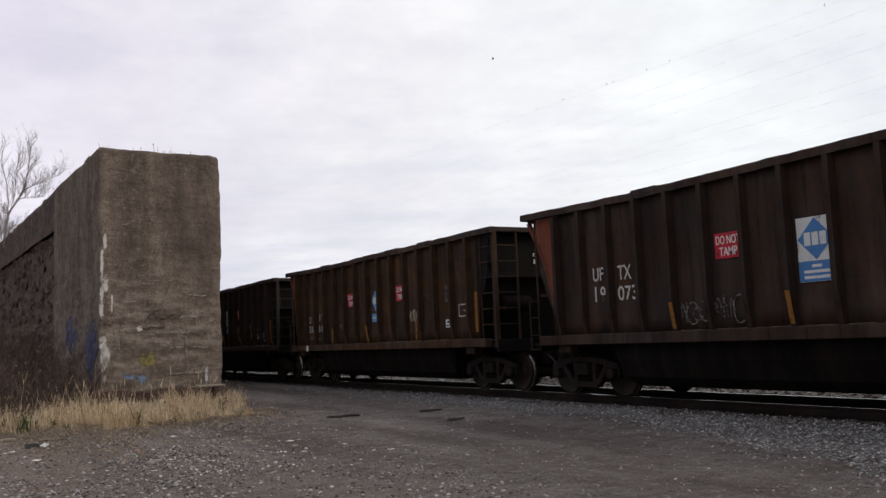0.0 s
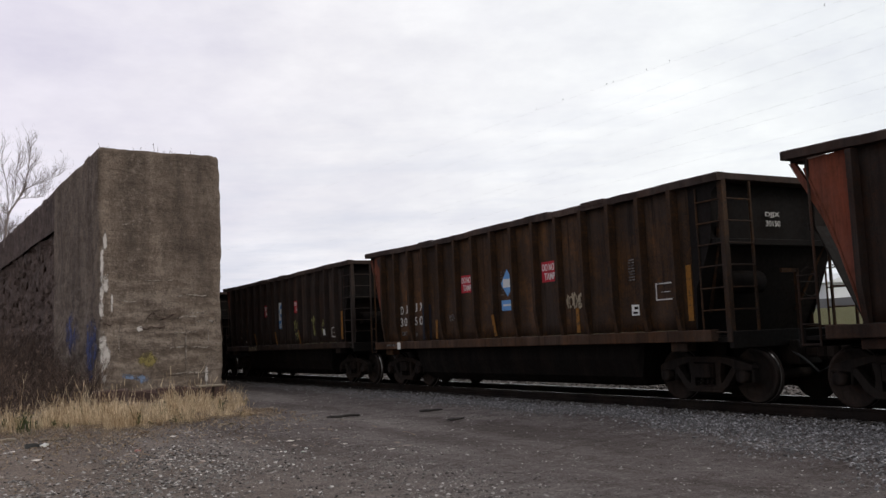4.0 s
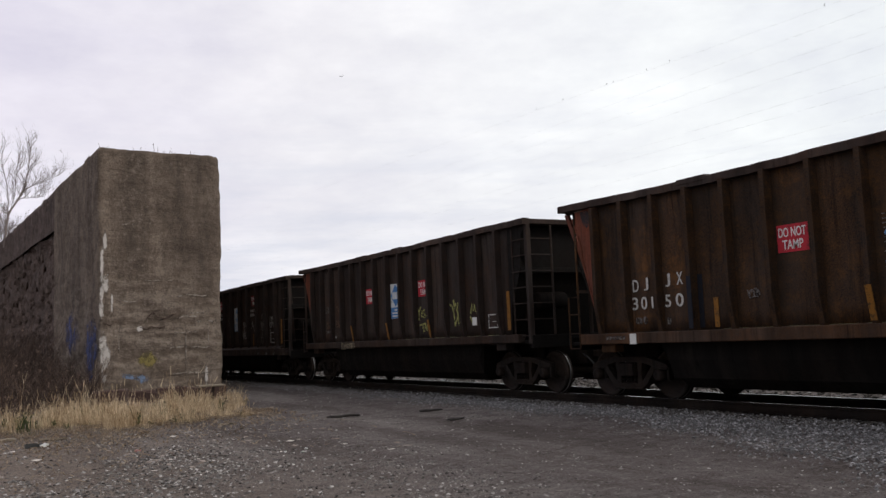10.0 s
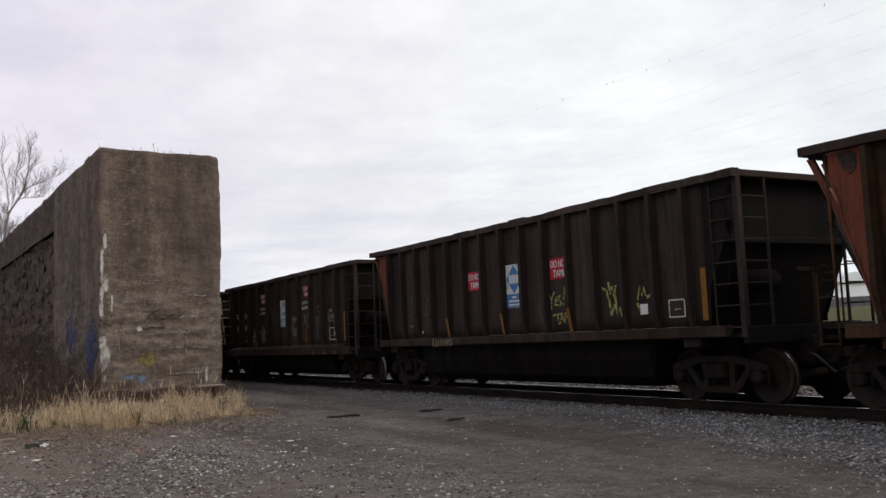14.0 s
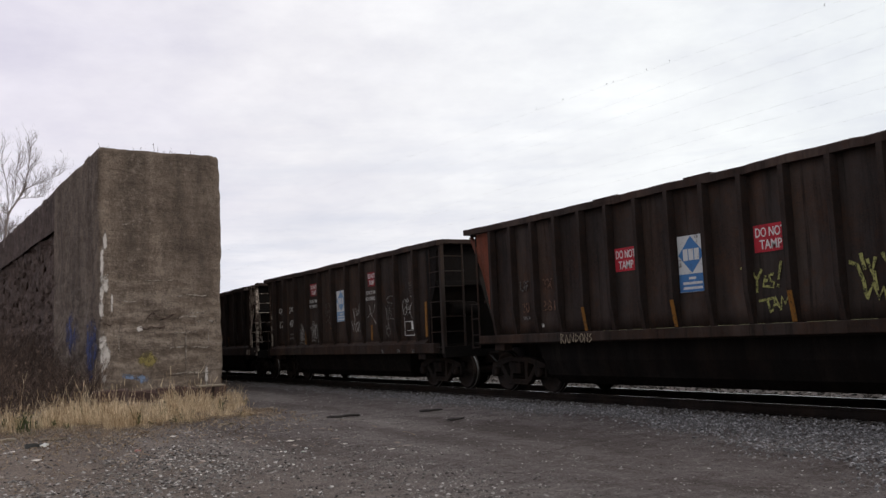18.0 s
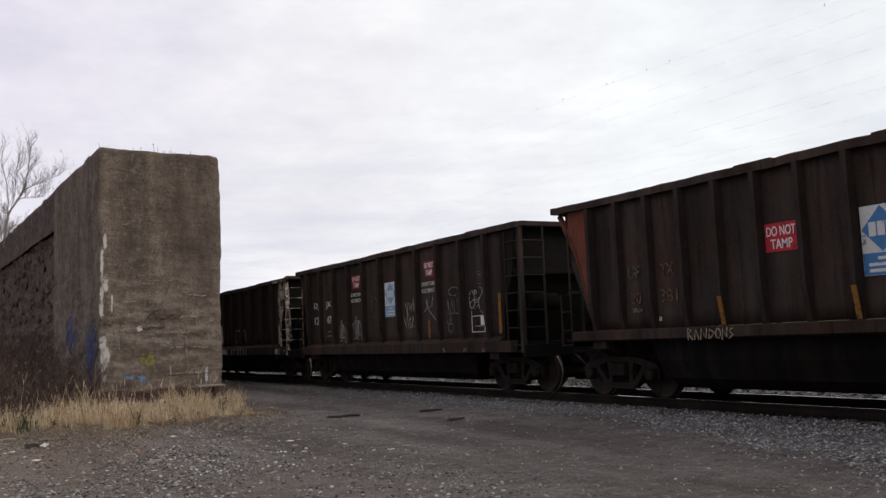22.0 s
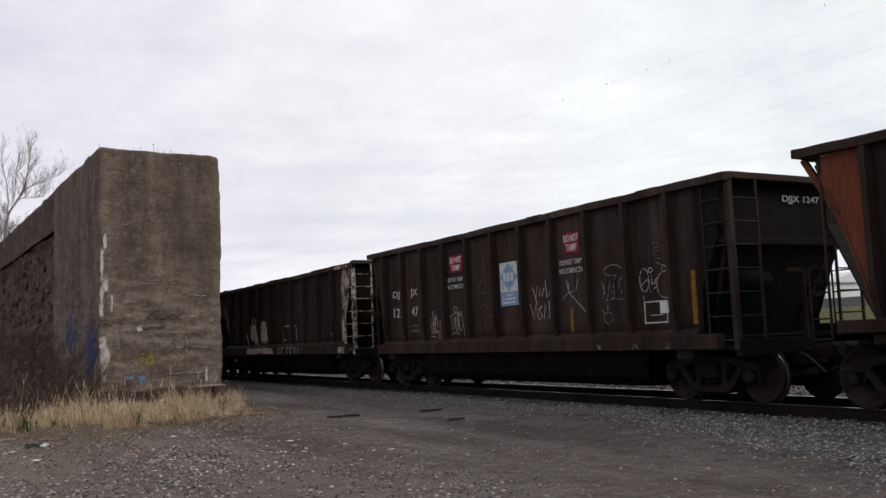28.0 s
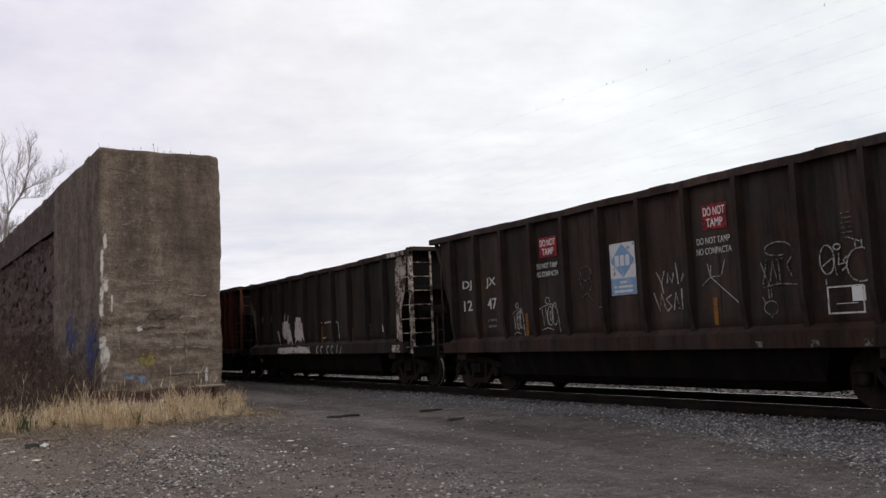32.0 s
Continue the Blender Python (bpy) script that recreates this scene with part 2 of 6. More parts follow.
def ground_material():
    m = material("gravel_road", (0.1, 0.1, 0.1), 0.95, 0.0, 0.15)
    n = Nodes(m)
    v = n.world()
    big = n.noise(n.world((1, 0.45, 1)), 0.22, 6, 0.6)
    mid = n.noise(v, 1.6, 8, 0.7)
    fine = n.noise(v, 30, 8, 0.75)
    stones = n.add("ShaderNodeTexVoronoi", Vector=v, Scale=26.0)
    c = n.mix(n.ramp(big, (0.36, 0.0), (0.62, 1.0)), (0.098, 0.082, 0.077), (0.172, 0.154, 0.147))
    c = n.mix(n.ramp(mid, (0.42, 0.0), (0.62, 0.85)), c, (0.062, 0.049, 0.044))
    c = n.mix(n.ramp(n.noise(v, 6.5, 8, 0.75), (0.52, 0.0), (0.64, 0.75)), c, (0.235, 0.215, 0.205))
    c = n.mix(n.ramp(fine, (0.30, 0.8), (0.46, 0.0)), c, (0.040, 0.034, 0.031))
    c = n.mix(n.ramp(fine, (0.50, 0.0), (0.68, 0.85)), c, (0.225, 0.205, 0.195))
    c = n.mix(n.ramp(stones.outputs["Distance"], (0.06, 0.55), (0.20, 0.0)), c, (0.28, 0.265, 0.255))
    lane = n.noise(n.world((0.55, 0.10, 1)), 1.0, 7, 0.62)
    c = n.mix(n.ramp(lane, (0.40, 0.65), (0.50, 0.0)), c, (0.058, 0.047, 0.043))
    c = n.mix(n.ramp(lane, (0.54, 0.0), (0.64, 0.40)), c, (0.225, 0.205, 0.195))
    # dry litter near the weeds, grass past the far side of the line
    sep = n.add("ShaderNodeSeparateXYZ", Vector=v)
    wob = n.add("ShaderNodeMath", Value=mid)
    wob.operation = "MULTIPLY_ADD"
    wob.inputs[1].default_value, wob.inputs[2].default_value = 5.0, -2.5
    ax = n.add("ShaderNodeMath")
    n.put(ax.inputs[0], sep.outputs["X"])
    n.put(ax.inputs[1], wob.outputs[0])
    c = n.mix(n.ramp(n.noise(v, 11, 8, 0.78), (0.30, 0.75), (0.44, 0.0)), c, (0.040, 0.033, 0.030))
    litter = n.ramp(n.add("ShaderNodeMapRange", Value=ax.outputs[0], From_Min=-2.0, From_Max=8.0).outputs[0],
                    (0.30, 0.75), (0.78, 0.0))
    c = n.mix(litter, c, n.mix(n.ramp(fine, (0.36, 0.0), (0.62, 1.0)), (0.070, 0.050, 0.040), (0.30, 0.245, 0.20)))
    far = n.ramp(n.add("ShaderNodeMapRange", Value=ax.outputs[0], From_Min=16.0, From_Max=40.0).outputs[0],
                 (0.25, 0.0), (0.45, 1.0))
    c = n.mix(far, c, n.mix(mid, (0.060, 0.066, 0.026), (0.130, 0.120, 0.055)))
    c = n.mix(1.0, c, (0.88, 0.86, 0.86), "MULTIPLY")
    n.colour(c)
    n.bump(n.mix(0.5, fine, stones.outputs["Distance"]), 1.0, 0.05)
    return m


M_GROUND = ground_material()


def stone_material(name, lo, hi):
    m = material(name, hi, 0.9, 0.0, 0.2)
    n = Nodes(m)
    g = n.t.nodes.new("ShaderNodeNewGeometry")
    c = n.ramp(g.outputs["Random Per Island"], (0.0, lo), (0.72, tuple(a * 0.68 + b * 0.32 for a, b in zip(lo, hi))), (1.0, hi))
    f = n.noise(n.world(), 40, 6, 0.7)
    n.colour(n.mix(n.ramp(f, (0.35, 0.5), (0.65, 0.0)), c, tuple(x * 0.5 for x in lo)))
    n.bump(f, 0.5, 0.01)
    return m


M_BALLAST = stone_material("ballast_stone", (0.120, 0.117, 0.119), (0.52, 0.505, 0.51))
# Oily stone, coloured darker still to carry the shade under the train.
M_FOULED = stone_material("oily_shaded_ballast_stone", (0.012, 0.010, 0.009), (0.045, 0.038, 0.034))
M_SHOULDER = stone_material("dirty_shaded_ballast_stone", (0.045, 0.040, 0.037), (0.25, 0.225, 0.205))
M_CHIP = stone_material("pale_splinter", (0.16, 0.11, 0.085), (0.86, 0.80, 0.74))
M_PEBBLE = stone_material("road_pebble", (0.050, 0.043, 0.040), (0.58, 0.545, 0.52))
def leaf_material(name, lo, hi):
    """Thin dry leaves: part of the light goes through them."""
    m = bpy.data.materials.new(name)
    m.use_nodes = True
    n = Nodes(m)
    g = n.t.nodes.new("ShaderNodeNewGeometry")
    c = n.ramp(g.outputs["Random Per Island"], (0.0, lo), (0.5, tuple((a + b) / 2 for a, b in zip(lo, hi))), (1.0, hi))
    clump = n.ramp(n.noise(n.world((1, 1, 0.4)), 1.5, 5, 0.6), (0.38, (0.64, 0.57, 0.50)), (0.58, (1.0, 1.0, 1.0)))
    c = n.mix(1.0, c, clump, "MULTIPLY")
    n.colour(c)
    n.rough(0.8)
    n.put(n.b.inputs["Specular IOR Level"], 0.2)
    t = n.add("ShaderNodeBsdfTranslucent", Color=c)
    x = n.t.nodes.new("ShaderNodeMixShader")
    x.inputs[0].default_value = 0.5
    n.put(x.inputs[1], n.b.outputs[0])
    n.put(x.inputs[2], t.outputs[0])
    n.put(n.t.nodes["Material Output"].inputs["Surface"], x.outputs[0])
    return m


M_DRYGRASS = leaf_material("dry_grass", (0.27, 0.185, 0.105), (0.98, 0.82, 0.58))
M_LEAFLITTER = leaf_material("leaf_litter", (0.11, 0.075, 0.05), (0.46, 0.37, 0.27))
M_GREENWEED = stone_material("green_weed", (0.035, 0.045, 0.018), (0.11, 0.12, 0.045))
M_BARK = plain("grey_bark", (0.17, 0.138, 0.128), 0.9, 0, 18, 0.4, 0.5)
M_TWIG = stone_material("brush_twig", (0.042, 0.029, 0.024), (0.185, 0.125, 0.098))
M_OLDWOOD = plain("weathered_plank", (0.20, 0.165, 0.125), 0.9, 0, 22, 0.4, 0.5)
M_ROTWOOD = plain("rotten_timber", (0.056, 0.031, 0.025), 0.95, 0, 18, 0.5, 0.7)
M_CHARRED = plain("wet_dark_wood", (0.020, 0.016, 0.014), 0.9, 0, 20, 0.5, 0.6)
M_LITTER = plain("pale_litter", (0.62, 0.62, 0.60), 0.4, 0, 30, 0.2)
M_WRAPPER = plain("faded_red_paper", (0.33, 0.16, 0.14), 0.7, 0, 20, 0.25)
M_PARAPET = plain("grey_parapet", (0.16, 0.16, 0.165), 0.85, 0, 3, 0.2)
M_SHED = plain("white_shed", (0.62, 0.64, 0.66), 0.7, 0, 2, 0.1)


# ---- mesh helpers ----
def mesh_of(bm, name, *mats):
    me = bpy.data.meshes.new(name)
    bmesh.ops.recalc_face_normals(bm, faces=bm.faces)
    bm.to_mesh(me)
    bm.free()
    for m in mats:
        me.materials.append(m)
    return me


def part(name, bm, mat, parent, label=""):
    ob = new(name, mesh_of(bm, name, *(mat if isinstance(mat, tuple) else (mat,))))
    ob.parent = parent
    return tagged(ob, label)


def share(name, me, parent, m=None, label=""):
    ob = new(name, me)
    ob.parent = parent
    if m is not None:
        ob.matrix_local = m
    return tagged(ob, label)


def thing(name, m, label, category, group="", kind=""):
    ob = new(name)
    ob.matrix_world = m
    return tagged(ob, label, category, group, kind)


def box(bm, x0, x1, y0, y1, z0, z1, bevel=0.0):
    r = bmesh.ops.create_cube(bm, size=1.0)
    for v in r["verts"]:
        v.co = Vector(((x0 + x1) / 2 + v.co.x * (x1 - x0), (y0 + y1) / 2 + v.co.y * (y1 - y0), (z0 + z1) / 2 + v.co.z * (z1 - z0)))
    if bevel:
        es = {e for v in r["verts"] for e in v.link_edges}
        bmesh.ops.bevel(bm, geom=list(es), offset=bevel, segments=1, affect="EDGES")
    return bm


def boxes(*rows, bevel=0.0):
    bm = bmesh.new()
    for r in rows:
        box(bm, *r, bevel=bevel)
    return bm


def prism(bm, pts, a, b, axis="x"):
    """A flat outline given in the other two axes, drawn out from a to b."""
    def at(p, d):
        return {"x": (d, p[0], p[1]), "y": (p[0], d, p[1]), "z": (p[0], p[1], d)}[axis]
    lo = [bm.verts.new(at(p, a)) for p in pts]
    hi = [bm.verts.new(at(p, b)) for p in pts]
    bm.faces.new(lo)
    bm.faces.new(hi[::-1])
    for i in range(len(pts)):
        j = (i + 1) % len(pts)
        bm.faces.new((lo[j], lo[i], hi[i], hi[j]))
    return bm


def tube(bm, pts, r, sides=6, r1=None):
    pts = [Vector(p) for p in pts]
    rings = []
    for i, p in enumerate(pts):
        d = (pts[min(i + 1, len(pts) - 1)] - pts[max(i - 1, 0)]).normalized()
        a = d.orthogonal().normalized()
        b = d.cross(a)
        k = r if r1 is None else r + (r1 - r) * i / (len(pts) - 1)
        rings.append([bm.verts.new(p + (a * math.cos(2 * math.pi * s / sides) + b * math.sin(2 * math.pi * s / sides)) * k) for s in range(sides)])
    for u, w in zip(rings, rings[1:]):
        for s in range(sides):
            bm.faces.new((u[s], u[(s + 1) % sides], w[(s + 1) % sides], w[s]))
    bm.faces.new(rings[0][::-1])
    bm.faces.new(rings[-1])
    return bm


def lathe(bm, profile, sides=28, mat_at=None):
    """Turns (x, r) round the x axis."""
    rings = [[bm.verts.new((x, r * math.cos(2 * math.pi * s / sides), r * math.sin(2 * math.pi * s / sides))) for s in range(sides)] for x, r in profile]
    for i, (u, w) in enumerate(zip(rings, rings[1:])):
        for s in range(sides):
            f = bm.faces.new((u[s], u[(s + 1) % sides], w[(s + 1) % sides], w[s]))
            f.smooth = True
            if mat_at and i in mat_at:
                f.material_index = 1
    bm.faces.new(rings[0][::-1])
    bm.faces.new(rings[-1])
    return bm


def words(name, text, mat, parent, m, width, height, squeeze=False):
    """Flat letters of the built-in font, as a thin mesh, fitted into width x height about the middle of m (x along, y up)."""
    cu = bpy.data.curves.new("letters", "FONT")
    cu.body, cu.align_x, cu.extrude, cu.offset = text, "CENTER", 0.002, 0.010
    tmp = new("letters", cu)
    me = bpy.data.meshes.new_from_object(tmp)
    bpy.data.objects.remove(tmp)
    bpy.data.curves.remove(cu)
    co = np.array([v.co for v in me.vertices])
    lo, hi = co.min(0), co.max(0)
    size = np.maximum(hi - lo, 1e-6)
    for v in me.vertices:
        v.co = Vector(((v.co.x - (lo[0] + hi[0]) / 2) * width / size[0], (v.co.y - (lo[1] + hi[1]) / 2) * height / size[1], v.co.z))
    bm = bmesh.new()
    bm.from_mesh(me)
    bpy.data.meshes.remove(me)
    bmesh.ops.remove_doubles(bm, verts=bm.verts, dist=0.00002)
    left = set(bm.faces)
    while left:
        stack = [left.pop()]
        piece = set(stack)
        while stack:
            for e in stack.pop().edges:
                for f in e.link_faces:
                    if f in left:
                        left.discard(f)
                        piece.add(f)
                        stack.append(f)
        index, co = {}, []
        for f in piece:
            for v in f.verts:
                if v not in index:
                    index[v] = len(co)
                    co.append(v.co.copy())
        glyph = bpy.data.meshes.new(name)
        glyph.from_pydata(co, [], [[index[v] for v in f.verts] for f in piece])
        glyph.materials.append(mat)
        share(name, glyph, parent, m)
    bm.free()


# ---- the line and the ground ----
RAIL_TOP = 0.30
LINE_X = 12.85


def ground_height(x, y):
    """Road level with its unevenness, rising a little to the ballast shoulder of the line; a grass bank far behind it."""
    z = 0.0
    if x > 8.2:
        z = 0.135 * min(1.0, (x - 8.2) / 2.8)
    if x > 11.6:
        z = 0.09
    if x > 14.6:
        z = 0.10 + 0.12 * min(1.0, (x - 14.6) / 4.0)
    if x > 34:
        k = min(1.0, (x - 34) / 24)
        z += 2.45 * k * k * (3 - 2 * k)
    if -12 < x < 30 and -8 < y < 60:
        z += (noise.noise(Vector((x * 0.35, y * 0.35, 0))) * 0.045 + noise.noise(Vector((x * 1.7, y * 1.7, 4))) * 0.018) * (0.3 if 10.5 < x < 15 else 1)
    return z


def build_ground():
    xs = [-1500, -400, -120, -60, -30, -16] + [-10 + i * 0.25 for i in range(114)] + [19 + i * 1.5 for i in range(10)] + [36 + i * 4 for i in range(8)] + [80, 140, 400, 1500]
    ys = [-800, -200, -60, -20, -8] + [-3 + i * 0.3 for i in range(170)] + [49 + i * 3 for i in range(17)] + [110, 160, 260, 600, 1600]
    verts, faces = [], []
    for y in ys:
        for x in xs:
            verts.append((x, y, ground_height(x, y)))
    w = len(xs)
    for j in range(len(ys) - 1):
        for i in range(w - 1):
            faces.append((j * w + i, j * w + i + 1, (j + 1) * w + i + 1, (j + 1) * w + i))
    me = bpy.data.meshes.new("ground")
    me.from_pydata(verts, [], faces)
    me.materials.append(M_GROUND)
    for p in me.polygons:
        p.use_smooth = True
    tagged(new("ground", me), "dark grey gravel road with damp patches and dry litter", "ground", kind="structure")


build_ground()


def rock_templates(n, seed, detail=1):
    rnd = random.Random(seed)
    out = []
    for _ in range(n):
        bm = bmesh.new()
        bmesh.ops.create_icosphere(bm, subdivisions=detail, radius=1.0)
        k = Vector((rnd.uniform(0.7, 1.2), rnd.uniform(0.6, 1.0), rnd.uniform(0.30, 0.60)))
        for v in bm.verts:
            v.co = Vector((v.co.x * k.x, v.co.y * k.y, v.co.z * k.z)) * rnd.uniform(0.75, 1.15)
        bmesh.ops.recalc_face_normals(bm, faces=bm.faces)
        out.append((np.array([v.co for v in bm.verts]), np.array([[v.index for v in f.verts] for f in bm.faces])))
        bm.free()
    return out


def chip_templates(n, seed):
    """Cheap eight-sided chips."""
    rnd = random.Random(seed)
    out = []
    for _ in range(n):
        v = np.array([(1, 0, 0), (0, 1, 0), (-1, 0, 0), (0, -1, 0), (0, 0, 0.55), (0, 0, -0.55)], float)
        v *= np.array([[rnd.uniform(0.7, 1.25)] for _ in range(6)])
        v += np.array([[rnd.uniform(-0.2, 0.2) for _ in range(3)] for _ in range(6)])
        f = np.array([(0, 1, 4), (1, 2, 4), (2, 3, 4), (3, 0, 4), (1, 0, 5), (2, 1, 5), (3, 2, 5), (0, 3, 5)])
        out.append((v, f))
    return out


def scatter(name, spots, templates, mat, label, category, seed=1):
    """Many loose stones in one mesh. spots: x, y, z, size."""
    rnd = np.random.default_rng(seed)
    vs, fs, base = [], [], 0
    for x, y, z, s in spots:
        tv, tf = templates[rnd.integers(len(templates))]
        a, b = rnd.uniform(0, 6.28), rnd.uniform(-0.5, 0.5)
        ca, sa, cb, sb = math.cos(a), math.sin(a), math.cos(b), math.sin(b)
        rot = np.array([[ca, -sa, 0], [sa, ca, 0], [0, 0, 1]]) @ np.array([[1, 0, 0], [0, cb, -sb], [0, sb, cb]])
        vs.append((tv * s) @ rot.T + (x, y, z))
        fs.append(tf + base)
        base += len(tv)
    me = bpy.data.meshes.new(name)
    me.from_pydata(np.concatenate(vs).tolist(), [], np.concatenate(fs).tolist())
    me.materials.append(mat)
    return tagged(new(name, me), label, category, kind="stuff")


def build_ballast():
    rnd = random.Random(3)
    rocks = rock_templates(10, 5)
    spots = []
    oily = []
    for _ in range(78000):
        y = 3 + 50 * rnd.random() ** 1.5
        if y > 17 and rnd.random() < min(0.88, (y - 17) / 9):
            continue
        edge = min(8.25 + 0.34 * (y - 6), 10.3) + 0.55 * noise.noise(Vector((y * 0.5, 1, 1)))
        x = edge + (11.7 - edge) * rnd.random() ** 0.8 - 0.7 * rnd.random() ** 6
        dirty = x > 11.0 + 0.35 * noise.noise(Vector((y * 0.8, 4, 1))) and rnd.random() < 0.62
        (oily if dirty else spots).append((x, y, ground_height(x, y) + rnd.uniform(-0.010, 0.028 if x < 10.8 else 0.045), 0.009 + 0.021 * rnd.random() ** 1.8))
    # Past the far rail most stones are dark: the train's shade as stone colour.
    for _ in range(9000):
        x, y = rnd.uniform(14.2, 18.5), rnd.uniform(6, 62)
        (spots if rnd.random() < 0.10 else oily).append((x, y, ground_height(x, y) + rnd.uniform(0, 0.05), rnd.uniform(0.03, 0.075)))
    scatter("ballast", spots, chip_templates(16, 23), M_BALLAST, "grey crushed stone ballast along the railway line", "ballast", 2)
    scatter("shoulder_stones", oily, chip_templates(12, 41), M_SHOULDER, "dirty brown shoulder stones, and far-side stones coloured dark for train shade", "ballast", 12)
    spots = []
    for _ in range(9000):
        x, y = rnd.uniform(11.35, 14.3), rnd.uniform(2, 46)
        spots.append((x, y, 0.09 + rnd.uniform(-0.01, 0.04), rnd.uniform(0.022, 0.045)))
    scatter("oily_ballast", spots, rocks, M_FOULED, "oily ballast between the sleepers, coloured darker for shade under the train", "ballast", 6)
    spots = []
    for _ in range(150000):
        y = 4.5 + 28 * rnd.random() ** 1.3
        x = rnd.uniform(-1.0, 9.8)
        if x < 0.55 * (9.5 - y) + 1.0:
            continue
        stony = max(0.0, min(1.0, (6.4 - x) / 2.0)) * max(0.0, min(1.0, (20.5 - y) / 3.0))
        k = 0.12 + 0.30 * stony + 0.95 * noise.noise(Vector((x * 0.45, y * 0.22, 3))) + 0.5 * noise.noise(Vector((x * 1.6, y * 1.2, 8)))
        if rnd.random() > max(k, 0.12):
            continue
        size = 0.005 + 0.003 * stony + (0.016 + 0.011 * stony) * rnd.random() ** 3.2
        spots.append((x, y, ground_height(x, y) + size * 0.2, size))
    for _ in range(260):
        y = 5 + 18 * rnd.random()
        x = rnd.uniform(0.0, 9.3)
        spots.append((x, y, ground_height(x, y) + 0.008, rnd.uniform(0.014, 0.030)))
    bits = []
    for _ in range(420):
        y = 12.2 + 8.5 * rnd.random()
        x = rnd.uniform(0.4, 6.4)
        if noise.noise(Vector((x * 0.9, y * 0.6, 21))) < -0.05:
            continue
        bits.append((x, y, ground_height(x, y) + 0.014, rnd.uniform(0.018, 0.058)))
    flat = [(v * np.array([1.5, 0.55, 0.25]), f) for v, f in chip_templates(10, 77)]
    scatter("wood_chips", bits, flat, M_CHIP, "pale splinters and scraps strewn on gravel", "debris", 14)
    scatter("pebbles", spots, chip_templates(14, 9), M_PEBBLE, "pale loose pebbles strewn over the gravel road", "pebbles", 4)


build_ballast()


def build_track():
    track = thing("railway_track", pose(LINE_X, 0, 0), "straight railway track with polished rails on dark wooden sleepers", "track", kind="structure")
    for side in (-0.755, 0.755):
        bm = bmesh.new()
        foot, web, head = 0.07, 0.009, 0.036
        z0 = RAIL_TOP - 0.175
        pts = [(side - foot, z0), (side + foot, z0), (side + foot, z0 + 0.012), (side + web, z0 + 0.03), (side + web, z0 + 0.135), (side + head, z0 + 0.143),
               (side + head, z0 + 0.173), (side - head, z0 + 0.173), (side - head, z0 + 0.143), (side - web, z0 + 0.135), (side - web, z0 + 0.03), (side - foot, z0 + 0.012)]
        prism(bm, pts, -40, 260, "y")
        rail = part("rail", bm, M_RAIL, track)
        part("running_surface", boxes((side - 0.028, side + 0.028, -40, 260, z0 + 0.1735, z0 + 0.1755)), M_RAILHEAD, rail, "polished rail head")
    tie = mesh_of(boxes((-1.3, 1.3, -0.115, 0.115, -0.06, 0.125), bevel=0.012), "sleeper", M_TIE)
    plate = mesh_of(boxes((-0.17, 0.17, -0.09, 0.09, 0.1255, 0.142), bevel=0.004), "tie_plate", M_RAIL)
    rnd = random.Random(8)
    for i in range(130):
        y = 1.0 + i * 0.535
        t = share("sleeper", tie, track, pose(rnd.uniform(-0.03, 0.03), y, rnd.uniform(-0.012, 0.0), 0, 0, rnd.uniform(-0.6, 0.6)))
        if y < 45:
            for s in (-0.755, 0.755):
                share("tie_plate", plate, t, pose(s, 0, 0))


build_track()


# ---- the gondola cars ----
HALF = 6.98
TOP, SIDE = 3.85, 1.58
RNG = random.Random(21)


def side_matrix(y, z, lift=0.010):
    """On the side that faces the road: x runs along the car away from its far end, y up, z outwards."""
    return Matrix(((0, 0, -1, -(SIDE + lift)), (-1, 0, 0, y), (0, 1, 0, z), (0, 0, 0, 1)))


def plate_on_side(name, car, y0, y1, z0, z1, mat, label="", lift=0.0, thick=0.006):
    bm = bmesh.new()
    box(bm, -(SIDE + lift + thick), -(SIDE + lift - 0.004), y0, y1, z0, z1)
    return part(name, bm, mat, car, label)


def warning_sign(car, y0, y1, z0, z1, mat=M_SIGN_RED):
    s = plate_on_side("warning_sign", car, y0, y1, z0, z1, mat, "red sign lettered DO NOT TAMP in white")
    h, w, ym = z1 - z0, y1 - y0, (y0 + y1) / 2
    words("letter", "DO NOT", M_SIGN_WHITE, s, side_matrix(ym, z0 + h * 0.72), w * 0.88, h * 0.34)
    words("letter", "TAMP", M_SIGN_WHITE, s, side_matrix(ym, z0 + h * 0.27), w * 0.66, h * 0.34)
    return s


